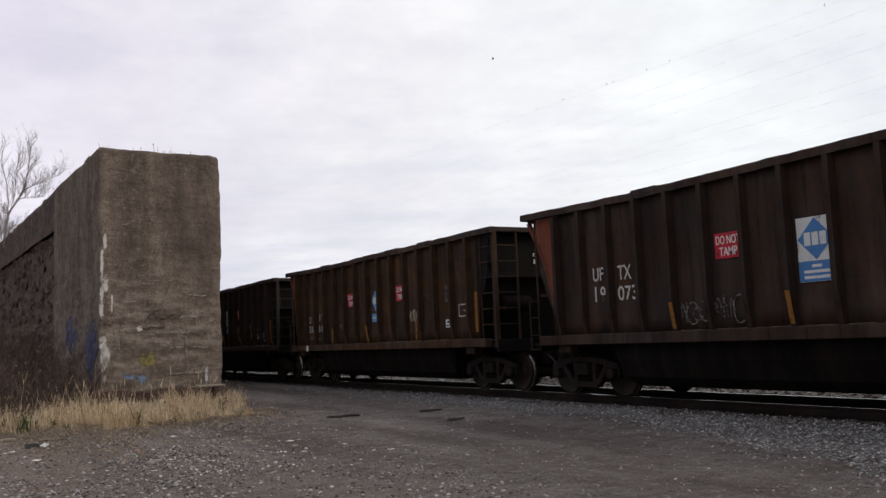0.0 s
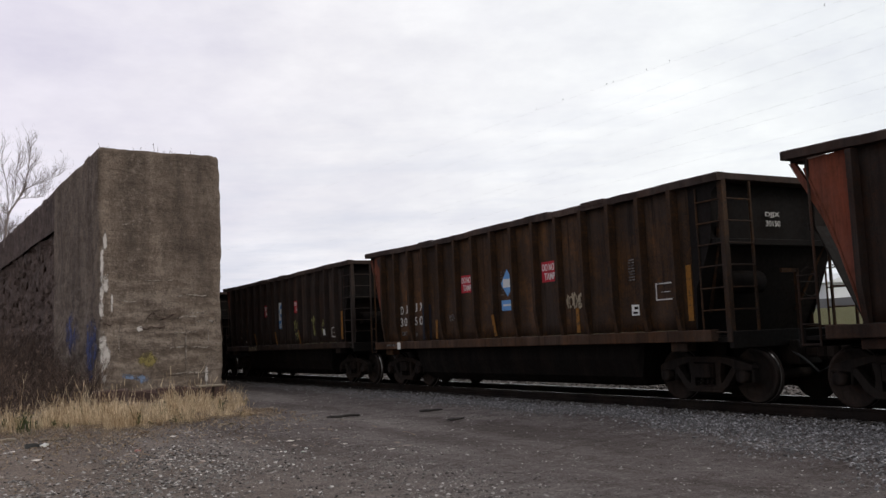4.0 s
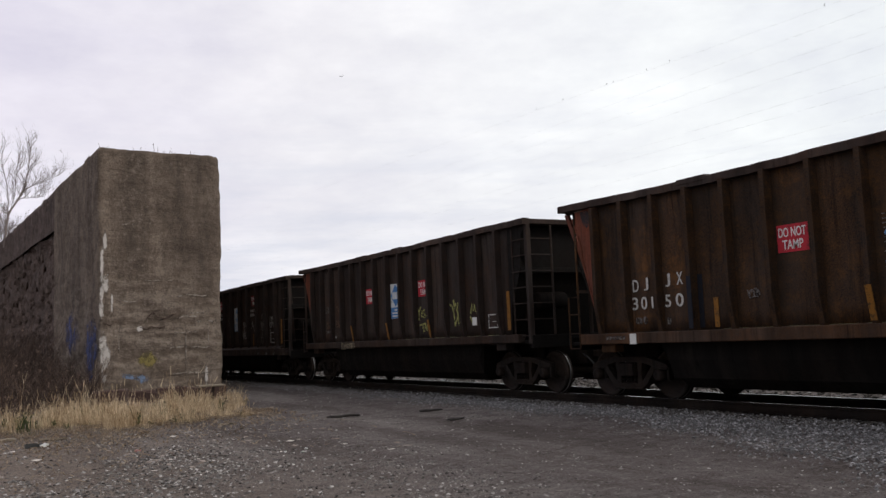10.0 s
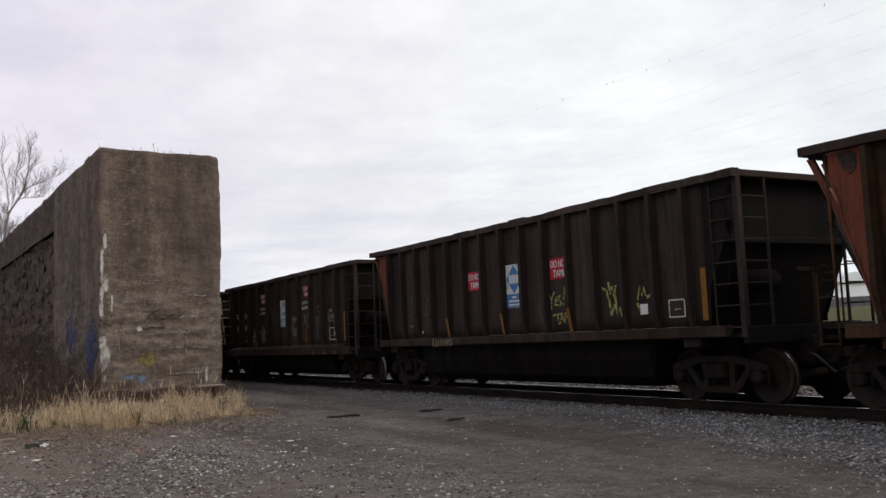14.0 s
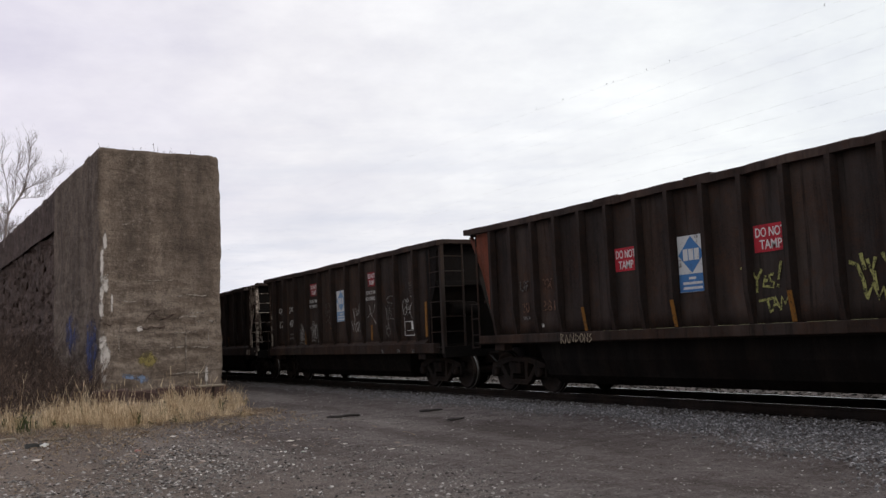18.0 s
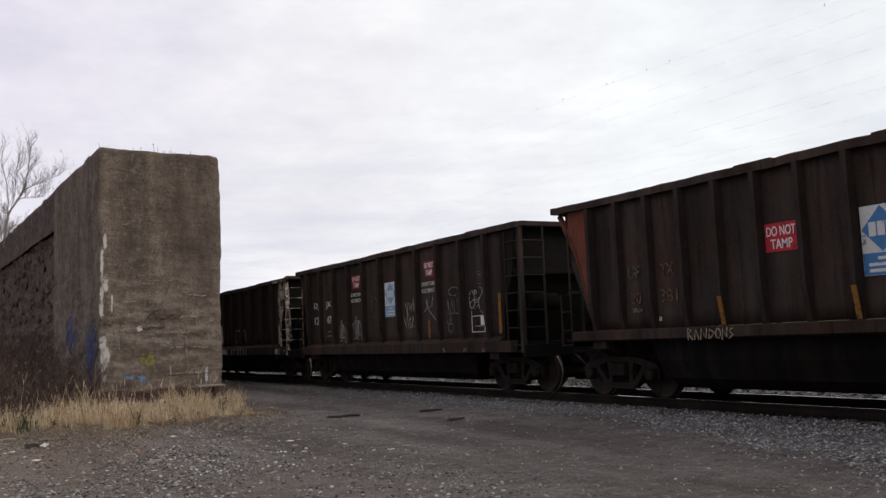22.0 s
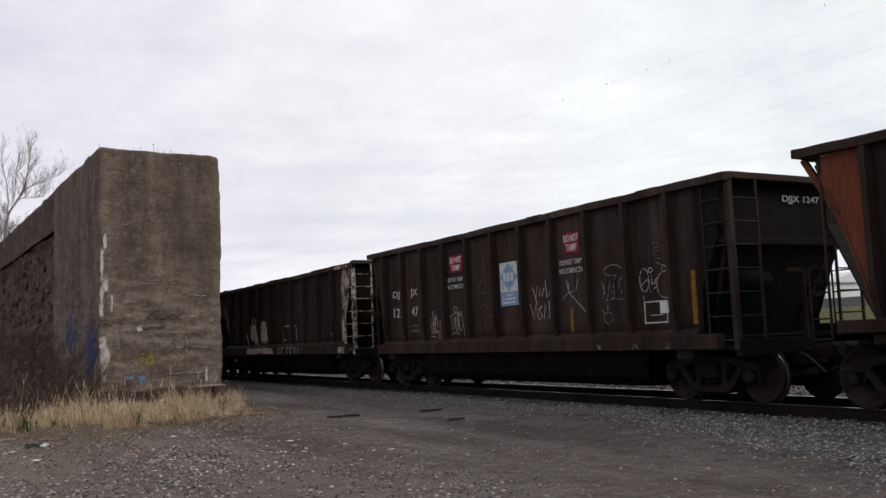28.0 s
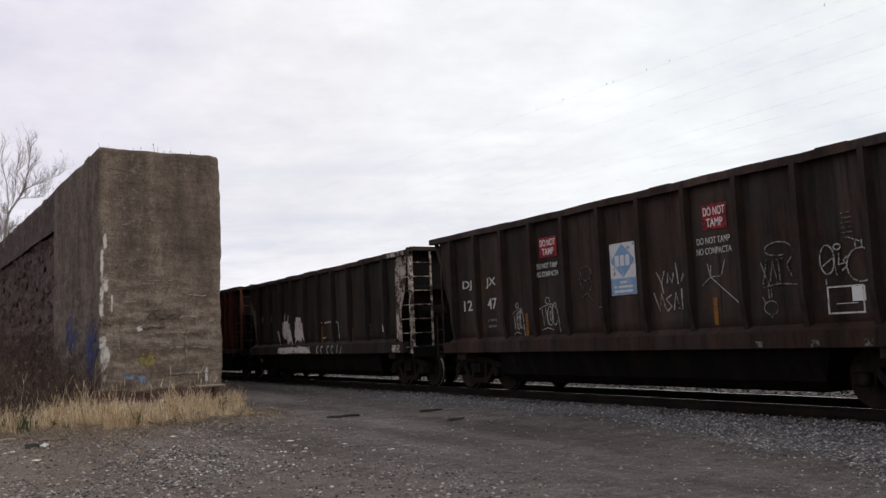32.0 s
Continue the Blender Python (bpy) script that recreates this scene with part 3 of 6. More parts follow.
def emblem(car, y0, y1, z0, z1, dark=False, blue=M_LOGO_BLUE):
    """A diamond in a tall field over a blue panel with pale bars."""
    w, h, ym = y1 - y0, z1 - z0, (y0 + y1) / 2
    split = z0 + h * 0.32
    field = M_CAR_B if dark else M_LOGO_WHITE
    s = plate_on_side("emblem_panel", car, y0, y1, z0, z1, field, "blue diamond emblem over a blue panel")
    mid = (split + z1) / 2
    rh, rw = (z1 - split) * 0.48, w * 0.48
    bm = bmesh.new()
    prism(bm, [(ym - rw, mid), (ym, mid - rh), (ym + rw, mid), (ym, mid + rh)], -(SIDE + 0.012), -(SIDE + 0.006), "x")
    part("diamond", bm, M_LOGO_PALE if dark else blue, s)
    part("lower_panel", boxes((-(SIDE + 0.011), -(SIDE + 0.006), y0 + 0.005, y1 - 0.005, z0 + 0.005, split - (0.06 if dark else 0))), M_LOGO_PALE if dark else blue, s)
    if dark:
        for i in range(9):
            z = split + 0.06 + i * (z1 - split - 0.06) / 9
            a = max(0.0, 1 - abs(z - mid) / rh) * rw + 0.015
            for sgn in (-1, 1):
                e = sorted((ym + sgn * a, ym + sgn * w * 0.5))
                if e[1] - e[0] > 0.02:
                    part("pale_line", boxes((-(SIDE + 0.010), -(SIDE + 0.005), e[0], e[1], z, z + 0.018)), M_LETTER_FADED, s)
    for k in (-0.42, 0.0, 0.42):
        yy, hh = ym - k * w * 0.5, (z1 - split) * 0.15
        part("emblem_bar", boxes((-(SIDE + 0.0155), -(SIDE + 0.0125), yy - 0.055, yy + 0.055, mid - hh, mid + hh)), M_LOGO_WHITE, s)
    for i in range(1 if dark else 3):
        zz = z0 + (split - z0) * (0.42 if dark else 0.76 - 0.27 * i)
        k = 0.36 if i != 0 or dark else 0.13
        part("pale_bar", boxes((-(SIDE + 0.0135), -(SIDE + 0.009), ym - w * k, ym + w * k, zz - 0.022, zz + 0.022)), M_LOGO_WHITE, s)


def stroke(name, car, pts, r, mat, x):
    """One flat stroke of paint through the points (y, z)."""
    bm = bmesh.new()
    way = [Vector(p) for p in pts]
    way = [way[0]] + [q for p, q in zip(way, way[1:]) if (q - p).length > 1e-4]
    if len(way) < 2:
        way.append(way[0] + Vector((0.0, 0.02)))
    rows = []
    for i, p in enumerate(way):
        d = Vector((0.0, 0.0))
        if i:
            d += (p - way[i - 1]).normalized()
        if i + 1 < len(way):
            d += (way[i + 1] - p).normalized()
        d = d.normalized() if d.length > 0.25 else (p - way[i - 1]).normalized()
        n2 = Vector((-d.y, d.x)) * r
        tip = d * r * 0.6 * (-1 if i == 0 else 1 if i == len(way) - 1 else 0)
        rows.append([bm.verts.new((xx, *(p + tip + k * n2))) for xx, k in ((x, 1), (x, -1), (x + 0.005, -1), (x + 0.005, 1))])
    for u, w in zip(rows, rows[1:]):
        for k in range(4):
            bm.faces.new((u[k], u[(k + 1) % 4], w[(k + 1) % 4], w[k]))
    bm.faces.new(rows[0])
    bm.faces.new(rows[-1][::-1])
    bmesh.ops.recalc_face_normals(bm, faces=bm.faces)
    return part(name, bm, mat, car)


def scribble(car, y0, y1, z0, z1, mat, seed, strokes=5, r=0.013, name="spray_tag"):
    """Loops of sprayed paint: flat strokes that cannot be read."""
    rnd = random.Random(seed)
    for i in range(strokes):
        cy = y1 - (i + 0.5) * (y1 - y0) / strokes + rnd.uniform(-0.03, 0.03)
        cz = (z0 + z1) / 2 + rnd.uniform(-0.1, 0.1) * (z1 - z0)
        a, ph = (y1 - y0) / strokes * rnd.uniform(0.5, 0.95), rnd.uniform(0, 6)
        b = (z1 - z0) * rnd.uniform(0.28, 0.5)
        kind = rnd.random()
        pts = []
        for j in range(11):
            k = j / 10
            if kind < 0.5:
                y, z = cy + a * math.cos(ph + k * 5.4), cz + b * math.sin(ph + k * 5.4)
            else:
                y, z = cy + a * (0.6 - 1.2 * k) + 0.2 * a * math.sin(k * 9 + ph), cz + b * math.sin(k * 8 + ph)
            pts.append((y, min(max(z, z0), z1)))
        stroke(name, car, pts, r, mat, -(SIDE + 0.008 + i * 0.0003))


def ring(cx, cz, rx, rz, a=0.0, b=6.4, n=14):
    return [(cx + rx * math.cos(a + (b - a) * i / n), cz + rz * math.sin(a + (b - a) * i / n)) for i in range(n + 1)]


def spray(car, y0, y1, z0, z1, lines, mat, r=0.012, name="spray_tag", out=0.0):
    """Hand-drawn strokes: lines of (across, up) in the unit square laid on the side, y1 at its start."""
    for i, pts in enumerate(lines):
        stroke(name, car, [(y1 - a * (y1 - y0), z0 + b * (z1 - z0)) for a, b in pts], r * 0.74 if r < 0.02 else r, mat, -(SIDE + out + 0.007 + i * 0.0003))


def outline_box(car, y0, y1, z0, z1, mat=M_LETTER, r=0.012):
    bm = boxes(*[(-(SIDE + 0.008), -(SIDE + 0.002), *q) for q in (
        (y0, y1, z1 - 2 * r, z1), (y0, y1, z0, z0 + 2 * r), (y1 - 2 * r, y1, z0 + 2 * r, z1 - 2 * r), (y0, y0 + 2 * r, z0 + 2 * r, z1 - 2 * r))])
    part("stencil_line", boxes((-(SIDE + 0.008), -(SIDE + 0.002), y0 + 0.1, y1 - 0.15, z0 + 0.14, z0 + 0.14 + r)), mat, car)
    return part("stencil_box", bm, mat, car)


def marks(car, text, y0, y1, z0, z1, mat=M_LETTER):
    words("reporting_mark", text, mat, car, side_matrix((y0 + y1) / 2, (z0 + z1) / 2, 0.004), y1 - y0, z1 - z0)


def stripe(car, ym, z0, z1, w=0.085, on_rib=True, mat=M_YELLOW, name="yellow_stripe", label="worn yellow stripe"):
    """A painted stripe; on a post it follows the tapering foot."""
    bm = bmesh.new()
    lo, hi = (-(SIDE + FOOT + 0.008), -(SIDE + FOOT + (RIB - FOOT) * min(1.0, (z1 - z0) / 0.52) + 0.010)) if on_rib else (-(SIDE + 0.006), -(SIDE + 0.006))
    prism(bm, [(lo, z0), (lo + 0.009, z0), (hi + 0.009, z1), (hi, z1)], ym - w / 2, ym + w / 2, "y")
    part(name, bm, mat, car, label)


RIB, FOOT = 0.145, 0.06


def wheelset_mesh():
    bm = bmesh.new()
    for s in (-1, 1):
        prof = [(-0.68, 0.06), (-0.685, 0.49), (-0.71, 0.492), (-0.722, 0.462), (-0.752, 0.459), (-0.815, 0.452), (-0.822, 0.44), (-0.818, 0.395), (-0.775, 0.375), (-0.76, 0.20), (-0.81, 0.14), (-0.83, 0.11), (-0.83, 0.06)]
        lathe(bm, [(x * -s, r) for x, r in prof], 36, {3})
    lathe(bm, [(-1.05, 0.065), (-0.8, 0.085), (0.8, 0.085), (1.05, 0.065)], 12)
    return mesh_of(bm, "wheelset", M_WHEEL, M_TREAD)


def sideframe_mesh(x):
    """A cast truss frame: arched top member, sagging bottom member, columns, and a jaw round each bearing."""
    bm = bmesh.new()
    a, b = x - 0.075, x + 0.075
    top = [(-1.10, 0.60), (-1.06, 0.66), (-0.90, 0.70), (-0.62, 0.765), (-0.40, 0.80), (0.40, 0.80), (0.62, 0.765), (0.90, 0.70), (1.06, 0.66), (1.10, 0.60), (1.04, 0.555), (0.76, 0.57), (0.56, 0.64), (0.36, 0.69), (-0.36, 0.69), (-0.56, 0.64), (-0.76, 0.57), (-1.04, 0.555)]
    prism(bm, top, a, b, "x")
    prism(bm, [(-0.76, 0.585), (-0.64, 0.63), (-0.42, 0.37), (-0.28, 0.285), (0.28, 0.285), (0.42, 0.37), (0.64, 0.63), (0.76, 0.585), (0.52, 0.28), (0.36, 0.175), (-0.36, 0.175), (-0.52, 0.28)], a + 0.006, b - 0.006, "x")
    for e in (-1, 1):
        prism(bm, [(e * 0.24, 0.27), (e * 0.37, 0.27), (e * 0.35, 0.50), (e * 0.40, 0.71), (e * 0.24, 0.71)], a + 0.012, b - 0.012, "x")
        prism(bm, [(e * 1.04, 0.58), (e * 1.11, 0.58), (e * 1.10, 0.36), (e * 1.035, 0.36)], a + 0.012, b - 0.012, "x")
        prism(bm, [(e * 0.745, 0.60), (e * 0.69, 0.54), (e * 0.71, 0.37), (e * 0.75, 0.37)], a + 0.012, b - 0.012, "x")
        box(bm, a - 0.012, b + 0.012, *sorted((e * 0.70, e * 1.08)), 0.555, 0.60)
    box(bm, a - 0.02, b + 0.02, -0.40, 0.40, 0.172, 0.205)
    box(bm, a - 0.018, b + 0.018, -0.21, 0.21, 0.44, 0.67)
    bmesh.ops.bevel(bm, geom=[e for e in bm.edges if abs(e.verts[0].co.x - e.verts[1].co.x) < 1e-4], offset=0.010, segments=1, affect="EDGES")
    return mesh_of(bm, "sideframe", M_FRAME)


def spring_mesh(x):
    bm = bmesh.new()
    for dy in (-0.16, -0.055, 0.055, 0.16):
        pts = [(x + 0.055 * math.cos(t * 0.9), dy + 0.055 * math.sin(t * 0.9), 0.27 + t * 0.009) for t in range(30)]
        tube(bm, pts, 0.013, 4)
    return mesh_of(bm, "spring_nest", M_GREASE)


WHEELSET = wheelset_mesh()
FRAMES = {s: sideframe_mesh(s * 1.02) for s in (-1, 1)}
SPRINGS = {s: spring_mesh(s * 1.02) for s in (-1, 1)}
bm = bmesh.new()
lathe(bm, [(-0.10, 0.05), (-0.10, 0.105), (-0.04, 0.115), (0.09, 0.115), (0.09, 0.05)], 12)
CAP = mesh_of(bm, "bearing_cap", M_GREASE)
WHEELS = []


def bogie(car, y):
    b = part("bogie", boxes((-1.15, 1.15, -0.20, 0.20, 0.42, 0.68), (-0.35, 0.35, -0.22, 0.22, 0.68, 0.76), (-0.95, 0.95, -0.55, -0.47, 0.28, 0.36), (-0.95, 0.95, 0.47, 0.55, 0.28, 0.36), (-0.96, 0.96, -0.23, 0.23, 0.25, 0.43), bevel=0.02), M_GREASE, car)
    b.matrix_local = pose(0, y, 0)
    for s in (-1, 1):
        share("sideframe", FRAMES[s], b)
        share("spring_nest", SPRINGS[s], b)
        for dy in (-0.89, 0.89):
            share("bearing_cap", CAP, b, pose(s * 1.08, dy, 0.457))
    for dy in (-0.89, 0.89):
        w = share("wheelset", WHEELSET, b, pose(0, dy, 0.457))
        WHEELS.append((w, dy))
    return b


def tub(y0, y1):
    """The rounded trough that hangs between the bogies."""
    bm = bmesh.new()
    prof = [(-1.38, 1.15), (-1.36, 0.75), (-1.24, 0.42), (-1.02, 0.24), (1.02, 0.24), (1.24, 0.42), (1.36, 0.75), (1.38, 1.15)]
    ends = ((y0 - 0.25, 1.15, 1.0), (y0, 0.42, 1.0), (y0 + 0.15, 0.24, 1.0), (y1 - 0.15, 0.24, 1.0), (y1, 0.42, 1.0), (y1 + 0.25, 1.15, 1.0))
    rings = [[bm.verts.new((x, y, max(z, floor))) for x, z in prof] for y, floor, _ in ends]
    for u, w in zip(rings, rings[1:]):
        for i in range(len(prof) - 1):
            bm.faces.new((u[i], u[i + 1], w[i + 1], w[i]))
    bmesh.ops.remove_doubles(bm, verts=bm.verts, dist=0.0005)
    return bm


def ladder_rungs(car, name, a, b, z0, z1, n, parent=None, mat=M_GREASE):
    me = None
    for i in range(n):
        z = z0 + (z1 - z0) * i / (n - 1)
        bm = bmesh.new()
        tube(bm, [(*a, z), (*b, z)], 0.013, 6)
        part(name, bm, mat, parent or car)


def side_sheet(s, s1, pitch, shift, seed, last):
    """The plate of one side, pushed in a little here and there between its posts."""
    bm = bmesh.new()
    y0, y1, z1 = -(HALF - 0.80) if s < 0 else -6.03, last, TOP - 0.1
    ny, nz = round((y1 - y0) / pitch * 5), 9
    grid = []
    for i in range(ny + 1):
        y = y0 + (y1 - y0) * i / ny
        k = abs(math.sin(math.pi * (y - shift) / pitch))
        col = []
        for j in range(nz + 1):
            z = s1 + (z1 - s1) * j / nz
            dent = 0.028 * k * math.sin(math.pi * j / nz) * (0.6 + 0.9 * noise.noise(Vector((math.floor((y - shift) / pitch) * 1.7, seed * 3.3, z * 0.8 + s))))
            col.append(bm.verts.new((s * (SIDE - max(0.0, dent)), y, z)))
        grid.append(col)
    inner = [[bm.verts.new((v.co.x - s * 0.012, v.co.y, v.co.z)) for v in col] for col in grid]
    for g in (grid, inner):
        for a, b in zip(g, g[1:]):
            for j in range(nz):
                bm.faces.new((a[j], a[j + 1], b[j + 1], b[j])).smooth = True
    for k in (0, ny):
        for j in range(nz):
            bm.faces.new((grid[k][j], grid[k][j + 1], inner[k][j + 1], inner[k][j]))
    for k in (0, nz):
        for i in range(ny):
            bm.faces.new((grid[i][k], grid[i + 1][k], inner[i + 1][k], inner[i][k]))
    bmesh.ops.recalc_face_normals(bm, faces=bm.faces)
    return bm


def gondola(label, u, pitch, count, mat, sill=(1.13, 1.33), red=M_RED_END, near_end=None, seed=1, wave=0.03, shift=0.0, rise=0.0):
    """A bathtub gondola. Local y points away from the road's camera end; z is measured from the rail top."""
    rnd = random.Random(seed)
    car = thing("gondola_car", pose(LINE_X, u, RAIL_TOP), label, "railway car", "cars of the train")
    near_end = near_end or mat
    s0, s1 = sill
    last = (count - 1) / 2 * pitch + shift
    for s, nm in ((-1, "side_sheet"), (1, "side_sheet")):
        part(nm, side_sheet(s, s1, pitch, shift, seed, last), mat, car)
        # the tapering plates at both ends
        bm = bmesh.new()
        prism(bm, [(last + 0.002, s1), (last + 0.05, s1), (last + 0.13, 1.60), (last + 0.29, 2.10), (last + 0.48, 2.70), (6.44, 3.06), (6.66, TOP - 0.26), (6.60, TOP - 0.14), (last + 0.002, TOP - 0.1)], s * SIDE, s * (SIDE - 0.02), "x")
        part("end_gusset", bm, red, car, "faded red tapering end plate")
        bm = bmesh.new()
        if s < 0:
            shape = [(-(HALF - 0.802), s1), (-(HALF - 0.77), s1), (-(HALF - 0.74), 1.95), (-(HALF - 0.56), 2.30), (-(HALF - 0.36), 2.72), (-(HALF - 0.26), TOP - 0.32), (-(HALF - 0.12), TOP - 0.20), (-(HALF - 0.12), TOP - 0.1), (-(HALF - 0.802), TOP - 0.1)]
        else:
            shape = [(-6.032, 1.46), (-6.06, 1.5), (-6.44, 2.44), (-6.60, 2.74), (-6.60, TOP - 0.1), (-6.032, TOP - 0.1)]
        prism(bm, shape, s * (SIDE - 0.001), s * (SIDE - 0.02), "x")
        # Unless cream, the gusset's dark colour includes painted-in shade behind the ladder.
        part("end_gusset", bm, M_SHADED_END if near_end is mat else near_end, car)
        # side sill: a channel with a lip
        bm = bmesh.new()
        box(bm, *sorted((s * (SIDE + 0.135), s * (SIDE - 0.06))), -HALF + 0.35, HALF - 0.55, s0, s1 - 0.012, bevel=0.012)
        part("side_sill", bm, M_SILL_RUST if mat is M_CAR_B else mat if mat is M_CAR_E else M_SILL, car)
        if count < 13:
            bm = bmesh.new()
            prism(bm, [(s * SIDE, s1 + 0.09), (s * (SIDE + 0.130), s1 - 0.008), (s * SIDE, s1 - 0.008)], -6.15, 6.1, "y")
            part("sloping_ledge", bm, M_SILL, car, "dusty sloping ledge")
        # top chord, dented along its length
        bm = bmesh.new()
        k = 64
        rows = []
        for i in range(k + 1):
            y = -HALF + 2 * HALF * i / k
            dz = rise + wave * noise.noise(Vector((y * 0.45, seed * 7.3, s))) + 0.4 * wave * noise.noise(Vector((y * 2.1, seed * 3.1, s))) + 0.45 * wave * min(0.0, noise.noise(Vector((y * 5.0, seed * 2.7, s + 3)))) + 0.035 * max(0.0, (y - HALF + 3.5) / 3.5)
            dx = 0.4 * wave * noise.noise(Vector((y * 0.6, seed * 5.3, s + 9)))
            rows.append([bm.verts.new((s * (SIDE + ox) + dx, y, TOP + oz + dz)) for ox, oz in ((0.125, -0.14), (0.125, -0.02), (0.10, 0.0), (-0.06, 0.0), (-0.06, -0.14))])
        for p, q in zip(rows, rows[1:]):
            for i in range(5):
                bm.faces.new((p[i], p[(i + 1) % 5], q[(i + 1) % 5], q[i]))
        bm.faces.new(rows[0])
        bm.faces.new(rows[-1][::-1])
        part("top_chord", bm, M_RIM, car, "dented dark steel top rim")
        # corner brace under the overhanging far corner
        bm = bmesh.new()
        prism(bm, [(HALF - 0.03, TOP - 0.14), (HALF - 0.13, TOP - 0.14), (last + 0.50, 2.85), (last + 0.30, 2.24), (last + 0.35, 2.20), (last + 0.62, 2.82)], s * (SIDE - 0.022), s * (SIDE - 0.09), "x")
        part("corner_brace", bm, red, car)
        bm = bmesh.new()
        edge = [(last + 0.05, s1), (last + 0.13, 1.60), (last + 0.29, 2.10), (last + 0.48, 2.70), (6.44, 3.06), (6.66, TOP - 0.26)]
        tube(bm, [(s * (SIDE + 0.004), y, z) for y, z in edge], 0.022, 6)
        part("edge_flange", bm, red, car)
    rib = bmesh.new()
    rings = [[rib.verts.new((-(SIDE + ox), y, z)) for ox, y in ((0.0, -0.065), (d, -0.046), (d, 0.046), (0.0, 0.065))] for z, d in ((s1 - 0.012, FOOT), (s1 + 0.52, RIB), (TOP - 0.14, RIB))]
    for p, q in zip(rings, rings[1:]):
        for i in range(4):
            rib.faces.new((p[i], p[(i + 1) % 4], q[(i + 1) % 4], q[i]))
    rib.faces.new(rings[0])
    rib.faces.new(rings[-1][::-1])
    rib = mesh_of(rib, "side_post", mat)
    for i in range(count):
        y = (i - (count - 1) / 2) * pitch + shift
        share("side_post", rib, car, pose(0, y, 0))
        share("side_post", rib, car, pose(0, y, 0, 0, 0, 180))
    for i in range(3):
        y = -4.6 + i * 3.7 + rnd.uniform(-1.1, 1.1)
        part("rim_patch", boxes((-(SIDE + 0.129), -(SIDE - 0.03), y - rnd.uniform(0.2, 0.5), y + rnd.uniform(0.2, 0.5), TOP - 0.10, TOP + 0.007 + rise), bevel=0.008), M_RIM, car)
    # end sheets: upright above, sloping in below; shade between cars is in their colour
    for e, m2 in ((-1, M_SHADED_END), (1, M_SHADED_END)):
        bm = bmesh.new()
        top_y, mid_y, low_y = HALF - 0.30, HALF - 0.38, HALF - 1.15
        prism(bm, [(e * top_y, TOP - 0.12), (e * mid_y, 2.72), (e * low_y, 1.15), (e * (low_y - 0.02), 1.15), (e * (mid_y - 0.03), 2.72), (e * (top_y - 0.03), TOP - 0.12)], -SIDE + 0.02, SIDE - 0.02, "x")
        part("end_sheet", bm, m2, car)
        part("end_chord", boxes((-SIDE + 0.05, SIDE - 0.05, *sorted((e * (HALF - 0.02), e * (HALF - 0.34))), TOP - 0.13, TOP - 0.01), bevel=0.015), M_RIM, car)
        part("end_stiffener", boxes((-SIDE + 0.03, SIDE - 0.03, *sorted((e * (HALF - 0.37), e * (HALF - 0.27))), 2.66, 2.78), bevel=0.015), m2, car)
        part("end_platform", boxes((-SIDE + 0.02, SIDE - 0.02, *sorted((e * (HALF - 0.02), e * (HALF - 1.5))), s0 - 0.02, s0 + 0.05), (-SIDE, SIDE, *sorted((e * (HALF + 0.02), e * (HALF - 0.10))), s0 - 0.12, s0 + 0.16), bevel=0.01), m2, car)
        bm = boxes((-0.30, 0.30, *sorted((e * (HALF - 1.4), e * (HALF + 0.18))), 0.62, s0 - 0.03), bevel=0.02)
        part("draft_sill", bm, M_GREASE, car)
        bm = bmesh.new()
        box(bm, -0.10, 0.10, *sorted((e * (HALF + 0.15), e * (HALF + 0.50))), 0.74, 0.92, bevel=0.03)
        box(bm, -0.20, 0.12, *sorted((e * (HALF + 0.44), e * (HALF + 0.66))), 0.70, 0.97, bevel=0.05)
        part("coupler", bm, M_GREASE, car)
        bm = bmesh.new()
        tube(bm, [(e * 0.28, e * (HALF + 0.05), 0.85), (e * 0.30, e * (HALF + 0.30), 0.72), (e * 0.22, e * (HALF + 0.5), 0.50), (e * 0.1, e * (HALF + 0.62), 0.58)], 0.022, 7)
        part("air_hose", bm, M_HOSE, car)
    # near end: corner posts, ladders on side and end, diagonal braces, brake stand
    lad = near_end if near_end is M_CREAM_END else mat
    for s in (-1, 1):
        part("corner_post", boxes((*sorted((s * (SIDE + 0.03), s * (SIDE - (0.08 if s < 0 else 0.02)))), -HALF, -HALF + (0.11 if s < 0 else 0.05), s0 - 0.02, TOP - 0.13), bevel=0.01), lad, car)
        bm = bmesh.new()
        tube(bm, [(s * (SIDE + 0.01), -HALF + 0.62, s0), (s * (SIDE + 0.01), -HALF + 0.62, TOP - 0.2)], 0.02, 6)
        st = part("ladder_stile", bm, lad, car)
        ladder_rungs(car, "rung", (s * (SIDE + 0.03), -HALF + 0.06), (s * (SIDE + 0.03), -HALF + 0.62), s0 + 0.15, TOP - 0.45, 7, None, lad)
        bm = bmesh.new()
        tube(bm, [(s * 0.95, -HALF + 0.02, s0), (s * 0.95, -HALF + 0.02, TOP - 0.14)], 0.03, 6)
        part("ladder_stile", bm, lad, car)
        ladder_rungs(car, "rung", (s * 0.95, -HALF), (s * (SIDE - 0.05), -HALF), s0 + 0.15, TOP - 0.45, 7, None, lad)
        bm = bmesh.new()
        tube(bm, [(s * (SIDE - 0.06), -HALF + 0.06, TOP - 0.35), (s * (SIDE - 0.5), -HALF + 0.95, s0 + 0.5)], 0.045, 6)
        part("diagonal_brace", bm, lad, car)
        # far end: one light ladder with a step frame
        bm = bmesh.new()
